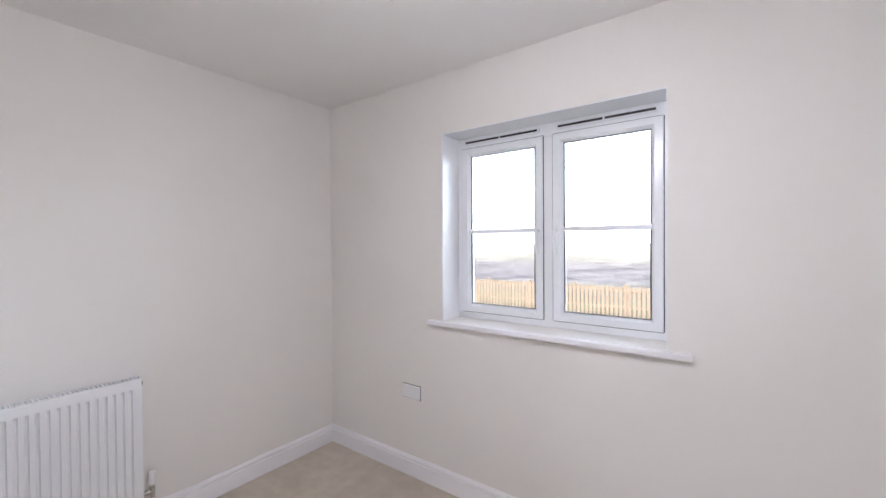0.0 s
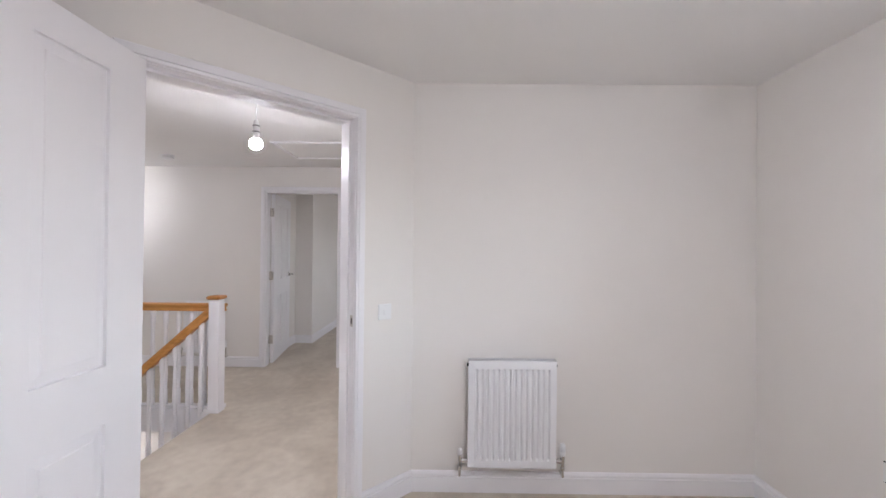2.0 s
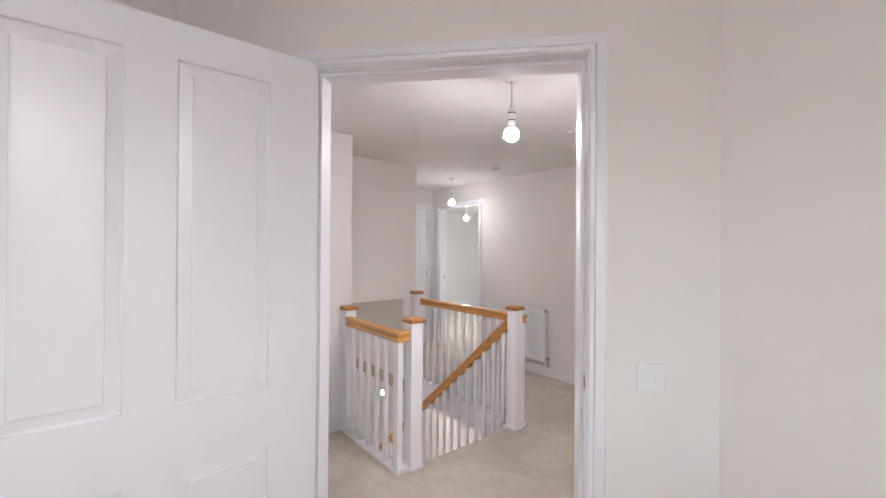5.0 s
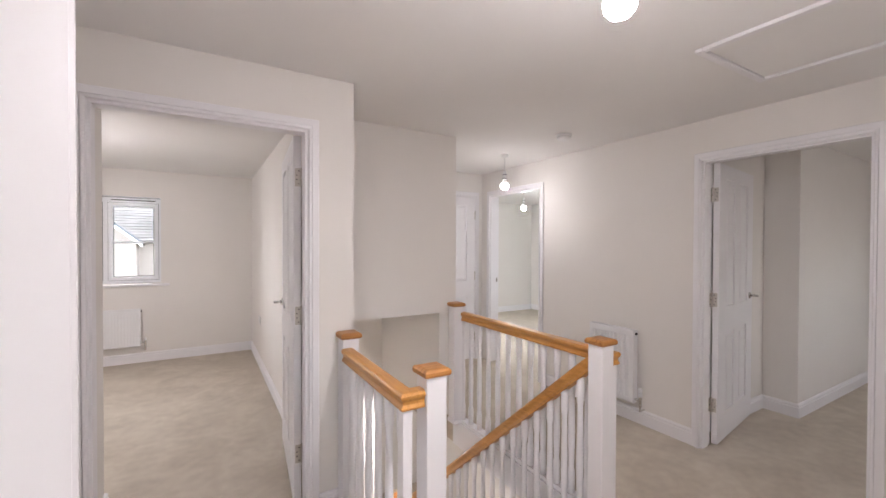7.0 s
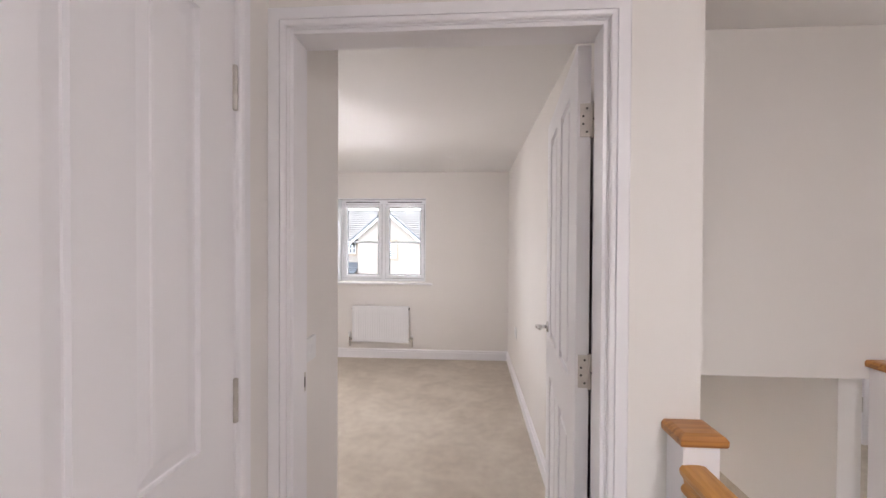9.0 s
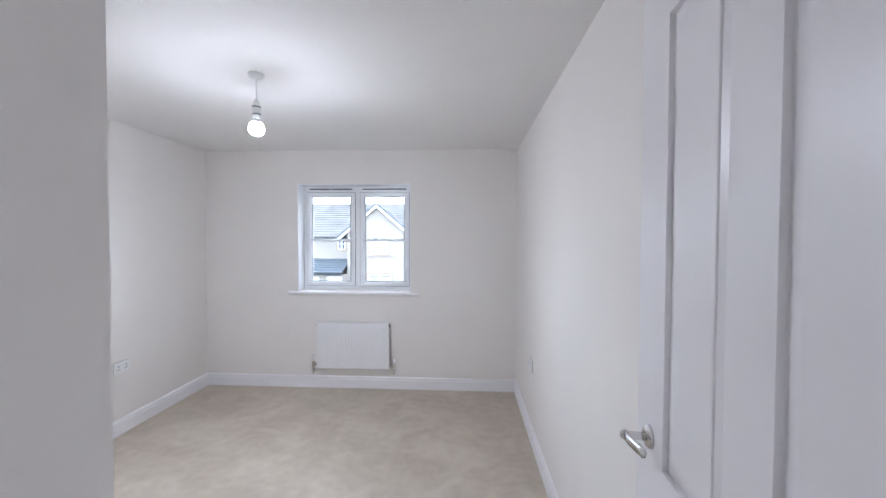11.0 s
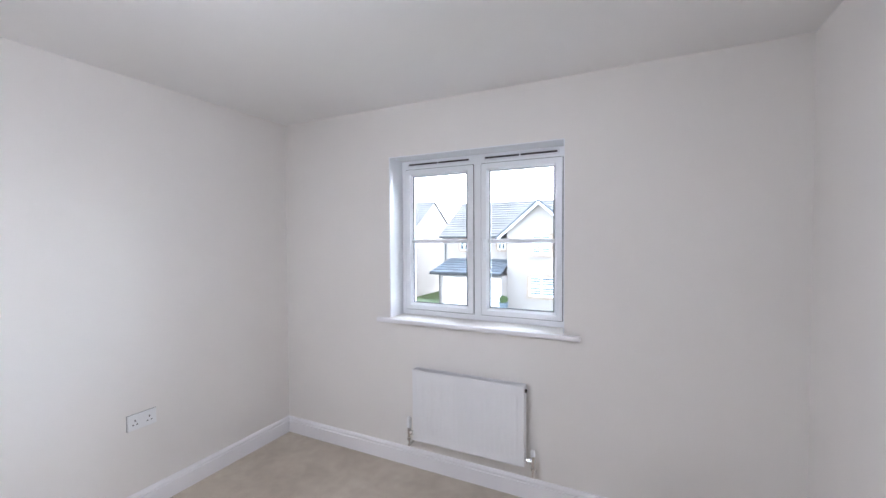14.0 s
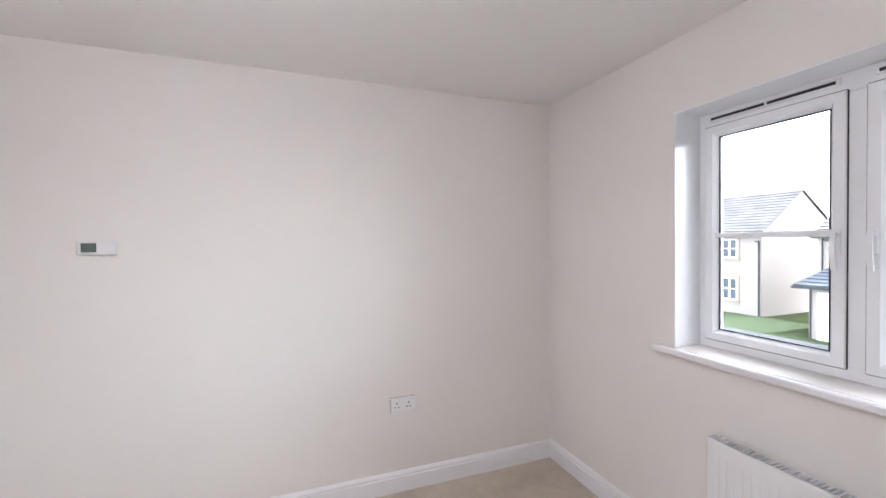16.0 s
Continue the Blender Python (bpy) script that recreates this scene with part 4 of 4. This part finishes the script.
def prism(pts, y0, y1):
    bm = bmesh.new()
    a = [bm.verts.new((x, y0, z)) for x, z in pts]
    b = [bm.verts.new((x, y1, z)) for x, z in pts]
    bm.faces.new(a)
    bm.faces.new(b[::-1])
    for k in range(len(pts)):
        bm.faces.new((a[k], a[(k + 1) % len(pts)], b[(k + 1) % len(pts)], b[k]))
    return bm


def street_house():
    """The house across the street: long tiled roof, front gable, lean-to garage roof."""
    h = thing("house", Matrix.Translation((0, -20, GZ)), "cream rendered house across the street with grey tiled roof", "house")
    g = -GZ
    ze, zr = g + 1.68, g + 3.98
    # main block
    b = boxes((-4.0, 12.1, -8.0, -0.9, 0, ze))
    for x in (12.06, -3.96):
        e = [b.verts.new((x + d, y, z)) for d in (-0.04, 0.04) for y, z in ((-8.0, ze), (-0.9, ze), (-4.4, zr - 0.1))]
        for k in ((0, 1, 2), (3, 4, 5), (0, 1, 4, 3), (1, 2, 5, 4), (2, 0, 3, 5)):
            b.faces.new([e[i] for i in k])
    part("wall", b, RENDERED, h)
    r = bmesh.new()
    courses(r, (-4.2, -0.55, ze - 0.1), (12.25, -0.55, ze - 0.1), (12.25, -4.4, zr), (-4.2, -4.4, zr), 15)
    courses(r, (12.25, -8.3, ze - 0.1), (-4.2, -8.3, ze - 0.1), (-4.2, -4.4, zr), (12.25, -4.4, zr), 8)
    part("roof", r, SLATE, h, "grey tiled roof in overlapping courses")
    course_shadow(h, ((-4.2, -0.55, ze - 0.1), (12.25, -0.55, ze - 0.1), (12.25, -4.4, zr), (-4.2, -4.4, zr)))
    part("gutter", boxes((7.7, 12.1, -0.62, -0.48, ze - 0.16, ze - 0.06)), GUTTER_AND_SHADOW, h)
    # front gable
    ax, az, hw = 5.76, g + 3.50, 2.45
    zb = az - hw * 0.86
    part("gable_wall", prism([(ax - hw + 0.3, 0), (ax + hw - 0.62, 0), (ax + hw - 0.62, zb + 0.50), (ax, az - 0.12), (ax - hw + 0.3, zb + 0.25)], -3.0, 0.0), RENDERED, h)
    r = bmesh.new()
    courses(r, (ax + hw, 0.25, zb), (ax + hw, -4.6, zb), (ax, -4.6, az), (ax, 0.25, az), 11, 0.05)
    courses(r, (ax - hw, -4.6, zb), (ax - hw, 0.25, zb), (ax, 0.25, az), (ax, -4.6, az), 11, 0.05)
    part("gable_roof", r, SLATE, h)
    course_shadow(h, ((ax + hw, 0.2, zb), (ax + hw, -4.6, zb), (ax, -4.6, az), (ax, 0.2, az)), ((ax - hw, -4.6, zb), (ax - hw, 0.2, zb), (ax, 0.2, az), (ax, -4.6, az)))
    vg = bmesh.new()
    for s in (1, -1):
        sweep(vg, [(-0.05, -0.05), (0.05, -0.05), (0.05, 0.05), (-0.05, 0.05)], [(ax, 0.24, az + 0.09), (ax + s * hw, 0.24, zb + 0.09)], Vector((0, 1, 0)))
    part("verge", vg, LEAD, h, "dark blue-grey verge capping")
    bb = bmesh.new()
    for s in (1, -1):
        a = [bb.verts.new((ax + s * u, y, z)) for y in (0.26, 0.22) for u, z in ((0, az + 0.02), (hw, zb + 0.02), (hw, zb - 0.14), (0, az - 0.14))]
        bb.faces.new(a[:4])
        bb.faces.new(a[4:])
        for k in range(4):
            bb.faces.new((a[k], a[(k + 1) % 4], a[4 + (k + 1) % 4], a[4 + k]))
    part("barge_board", bb, PVC, h)
    far_window(h, 5.64, 0.0, g + 0.57, g + 1.62, 1.04, True)
    far_window(h, 5.62, 0.0, g - 1.76, g - 0.66, 1.42, True)
    far_window(h, 8.2, -0.9, g + 0.80, g + 1.52, 0.5)
    far_window(h, 10.6, -0.9, g + 0.75, g + 1.42, 0.62)
    # garage with its lean-to roof
    part("garage_wall", boxes((7.6, 11.5, -0.9, 0.9, 0, g - 0.62)), RENDERED, h)
    r = bmesh.new()
    courses(r, (7.6, 1.15, g - 0.5), (12.0, 1.15, g - 0.5), (11.6, -0.9, g + 0.24), (7.6, -0.9, g + 0.24), 6, 0.045)
    part("lean_to_roof", r, LEAD, h, "blue-grey tiled lean-to roof")
    course_shadow(h, ((7.6, 1.15, g - 0.5), (12.0, 1.15, g - 0.5), (11.6, -0.9, g + 0.24), (7.6, -0.9, g + 0.24)))
    part("garage_gutter", boxes((7.6, 12.0, 1.1, 1.22, g - 0.62, g - 0.52)), GUTTER_AND_SHADOW, h)
    gd = boxes((9.0, 11.2, 0.88, 0.93, 0, 2.0))
    for k in range(4):
        box(gd, 9.05, 11.15, 0.93, 0.945, 0.06 + k * 0.49, 0.50 + k * 0.49)
    part("garage_door", gd, PVC, h, "white panelled garage door")
    part("front_door", boxes((7.65, 8.5, 0.88, 0.94, 0, 2.02), (7.77, 7.95, 0.94, 0.955, 1.45, 1.75), (8.2, 8.38, 0.94, 0.955, 1.45, 1.75)), PVC, h, "white front door")
    for x, y, z0, z1 in ((11.42, 0.95, 0, g - 0.55), (11.9, -0.84, g + 0.1, ze - 0.1)):
        dpn = bmesh.new()
        lathe(dpn, [(0.035, z0), (0.035, z1)], 8, "z", (x, y, 0))
        part("downpipe", dpn, GUTTER_AND_SHADOW, h)
    return h


def side_house(m, label, k=1.0):
    """A gabled house seen on the corner: long tiled slope and rendered gable end. Local: ridge along x, front towards +y."""
    h = thing("house", m, label, "house")
    L, D, ze, zr = 9.0, 7.0, 4.65 * k, 7.1 * k
    b = bmesh.new()
    pts = [(0, 0), (-D, 0), (-D, ze), (-D / 2, zr - 0.08), (0, ze)]
    f1 = [b.verts.new((0, y, z)) for y, z in pts]
    f2 = [b.verts.new((L, y, z)) for y, z in pts]
    b.faces.new(f1)
    b.faces.new(f2[::-1])
    for i in range(5):
        b.faces.new((f1[i], f1[(i + 1) % 5], f2[(i + 1) % 5], f2[i]))
    part("wall", b, RENDERED, h)
    r = bmesh.new()
    courses(r, (-0.1, 0.35, ze - 0.12), (L + 0.1, 0.35, ze - 0.12), (L + 0.1, -D / 2, zr + 0.03), (-0.1, -D / 2, zr + 0.03), 15)
    courses(r, (L + 0.1, -D - 0.35, ze - 0.12), (-0.1, -D - 0.35, ze - 0.12), (-0.1, -D / 2, zr + 0.03), (L + 0.1, -D / 2, zr + 0.03), 10)
    part("roof", r, SLATE, h, "grey tiled roof in overlapping courses")
    course_shadow(h, ((-0.1, 0.35, ze - 0.12), (L + 0.1, 0.35, ze - 0.12), (L + 0.1, -D / 2, zr + 0.03), (-0.1, -D / 2, zr + 0.03)), ((L + 0.1, -D - 0.35, ze - 0.12), (-0.1, -D - 0.35, ze - 0.12), (-0.1, -D / 2, zr + 0.03), (L + 0.1, -D / 2, zr + 0.03)))
    part("gutter", boxes((0, L, 0.30, 0.42, ze - 0.2, ze - 0.1)), GUTTER_AND_SHADOW, h)
    dpn = bmesh.new()
    lathe(dpn, [(0.045, 0.0), (0.045, ze - 0.5)], 8, "z", (0.12, 0.07, 0))
    lathe(dpn, [(0.045, 0.0), (0.045, 0.3)], 8, "y", (0.12, 0.07, ze - 0.5))
    part("downpipe", dpn, GUTTER_AND_SHADOW, h)
    for x in (1.75, 4.6):
        far_window(h, x, 0.0, ze - 1.45, ze - 0.35, 0.9)
        far_window(h, x, 0.0, 0.75, 2.05, 0.9)
    return h


street_house()
side_house(Matrix.Translation((15.4, -22.5, GZ)), "cream rendered gable-ended house beyond the lawn")
side_house(Matrix.Translation((-14.5, -21.5, GZ)), "cream rendered house further along the street", 1.0)
solid("lawn", boxes((12.7, 24, -22.4, -18.0, GZ - 0.05, GZ + 0.02)), GRASS, "small green lawn beside the drive", "lawn")

fn = thing("fence", Matrix.Translation((0, 22, GZ + 0.85)), "pale timber board fence at the end of the garden", "fence")
bd = None
for k in range(150):
    x = -14 + 0.15 * k
    if bd is None:
        bd = mesh_of("board", boxes((0, 0.105, 0.02, 0.042, 0.08, 1.78), bevel=0.004), PINE)
    o = new("board", bd)
    o.parent = fn
    o.location = (x, 0 if k % 2 else 0.0, 0.02 * math.sin(k * 1.7))
for z in (0.35, 1.0, 1.6):
    part("rail", boxes((-14, 8.5, 0.044, 0.085, z, z + 0.09)), PINE, fn)
for k in range(13):
    part("post", boxes((-14 + 1.85 * k, -13.9 + 1.85 * k, 0.05, 0.15, 0, 1.86), bevel=0.006), PINE, fn)


def far_house(x, y, turn, k):
    """A small house in the far village: walls, pitched roof and two rows of windows."""
    h = thing("house", Matrix.Translation((x, y, GZ + 0.8)) @ RZ(turn), "small pale house in the distant village", "house", "village houses")
    b = boxes((-4 * k, 4 * k, -3 * k, 3 * k, 0, 4.6 * k))
    part("wall", b, RENDERED, h)
    r = bmesh.new()
    courses(r, (-4.2 * k, -3.3 * k, 4.5 * k), (4.2 * k, -3.3 * k, 4.5 * k), (4.2 * k, 0, 6.6 * k), (-4.2 * k, 0, 6.6 * k), 6, 0.06)
    courses(r, (4.2 * k, 3.3 * k, 4.5 * k), (-4.2 * k, 3.3 * k, 4.5 * k), (-4.2 * k, 0, 6.6 * k), (4.2 * k, 0, 6.6 * k), 6, 0.06)
    part("roof", r, SLATE, h)
    course_shadow(h, ((-4.2 * k, -3.3 * k, 4.5 * k), (4.2 * k, -3.3 * k, 4.5 * k), (4.2 * k, 0, 6.6 * k), (-4.2 * k, 0, 6.6 * k)))
    for wx in (-2.4, 0.0, 2.4):
        for wz in (0.9, 3.0):
            part("window", boxes((wx * k - 0.55, wx * k + 0.55, -3 * k - 0.05, -3 * k + 0.02, wz * k, wz * k + 1.15)), WINGLASS, h)


rv = random.Random(4)
for k in range(11):
    far_house(-420 + 26 * k + rv.uniform(-6, 6), 520 + rv.uniform(-30, 40), rv.uniform(-35, 35), rv.uniform(0.75, 1.0))
HEDGE = material("hedge_leaf", (0.13, 0.12, 0.085), 0.95, scale=0.6, fine=8, bump=0.8, depth=0.2, var=0.25)
hb = bmesh.new()
for k in range(160):
    cx, cy = -520 + 4.2 * k + rv.uniform(-2, 2), 470 + 9 * math.sin(k * 0.21) + rv.uniform(-1.2, 1.2)
    if rv.random() < 0.3:
        continue
    r = bmesh.ops.create_icosphere(hb, subdivisions=1, radius=1)
    sx, sz = rv.uniform(0.8, 1.7), rv.uniform(0.5, 1.2)
    for v in r["verts"]:
        v.co = Vector((cx + v.co.x * sx * rv.uniform(0.8, 1.2), cy + v.co.y * sx, GZ + 1.0 + sz * 0.4 + v.co.z * sz * rv.uniform(0.8, 1.2)))
tagged(new("hedge", mesh_of("hedge", hb, HEDGE)), "straggling dark field hedge across the far grass", "hedge", kind="stuff")


LEAF = material("shrub_leaf", (0.11, 0.165, 0.05), 0.7, scale=4, fine=30, bump=0.3, depth=0.01, var=0.25)


def potted_shrub(x, y, seed):
    """A clipped round shrub of single leaves in a tall tapered glazed pot."""
    rs = random.Random(seed)
    t = thing("potted_shrub", Matrix.Translation((x, y, GZ + 0.02)), "clipped green shrub in a tall blue-grey pot", "potted plant", "potted shrubs by the front door")
    p = bmesh.new()
    lathe(p, [(0.15, 0.0), (0.16, 0.03), (0.235, 0.62), (0.25, 0.68), (0.265, 0.69), (0.265, 0.74), (0.235, 0.745), (0.225, 0.69)], 20, "z")
    part("pot", p, POT, t, "blue-grey glazed pot", smooth=True)
    part("soil", lathe(bmesh.new(), [(0.22, 0.66), (0.222, 0.70)], 16, "z"), DARK, t)
    cr = bmesh.new()
    for k in range(420):
        d = Vector((rs.gauss(0, 1), rs.gauss(0, 1), rs.gauss(0, 1))).normalized() * rs.uniform(0.7, 1.0)
        c = Vector((d.x * 0.23, d.y * 0.23, 0.90 + d.z * 0.21))
        u = Vector((rs.gauss(0, 1), rs.gauss(0, 1), rs.gauss(0, 1))).normalized()
        w = u.orthogonal().normalized()
        L = rs.uniform(0.04, 0.075)
        cr.faces.new([cr.verts.new(c + u * L), cr.verts.new(c + w * L * 0.45), cr.verts.new(c - u * L), cr.verts.new(c - w * L * 0.45)])
    part("crown", cr, LEAF, t)


POT = material("blue_grey_glaze", (0.16, 0.19, 0.225), 0.35, var=0.12, scale=5, fine=40)
potted_shrub(8.45, -18.75, 3)
potted_shrub(7.4, -18.75, 5)
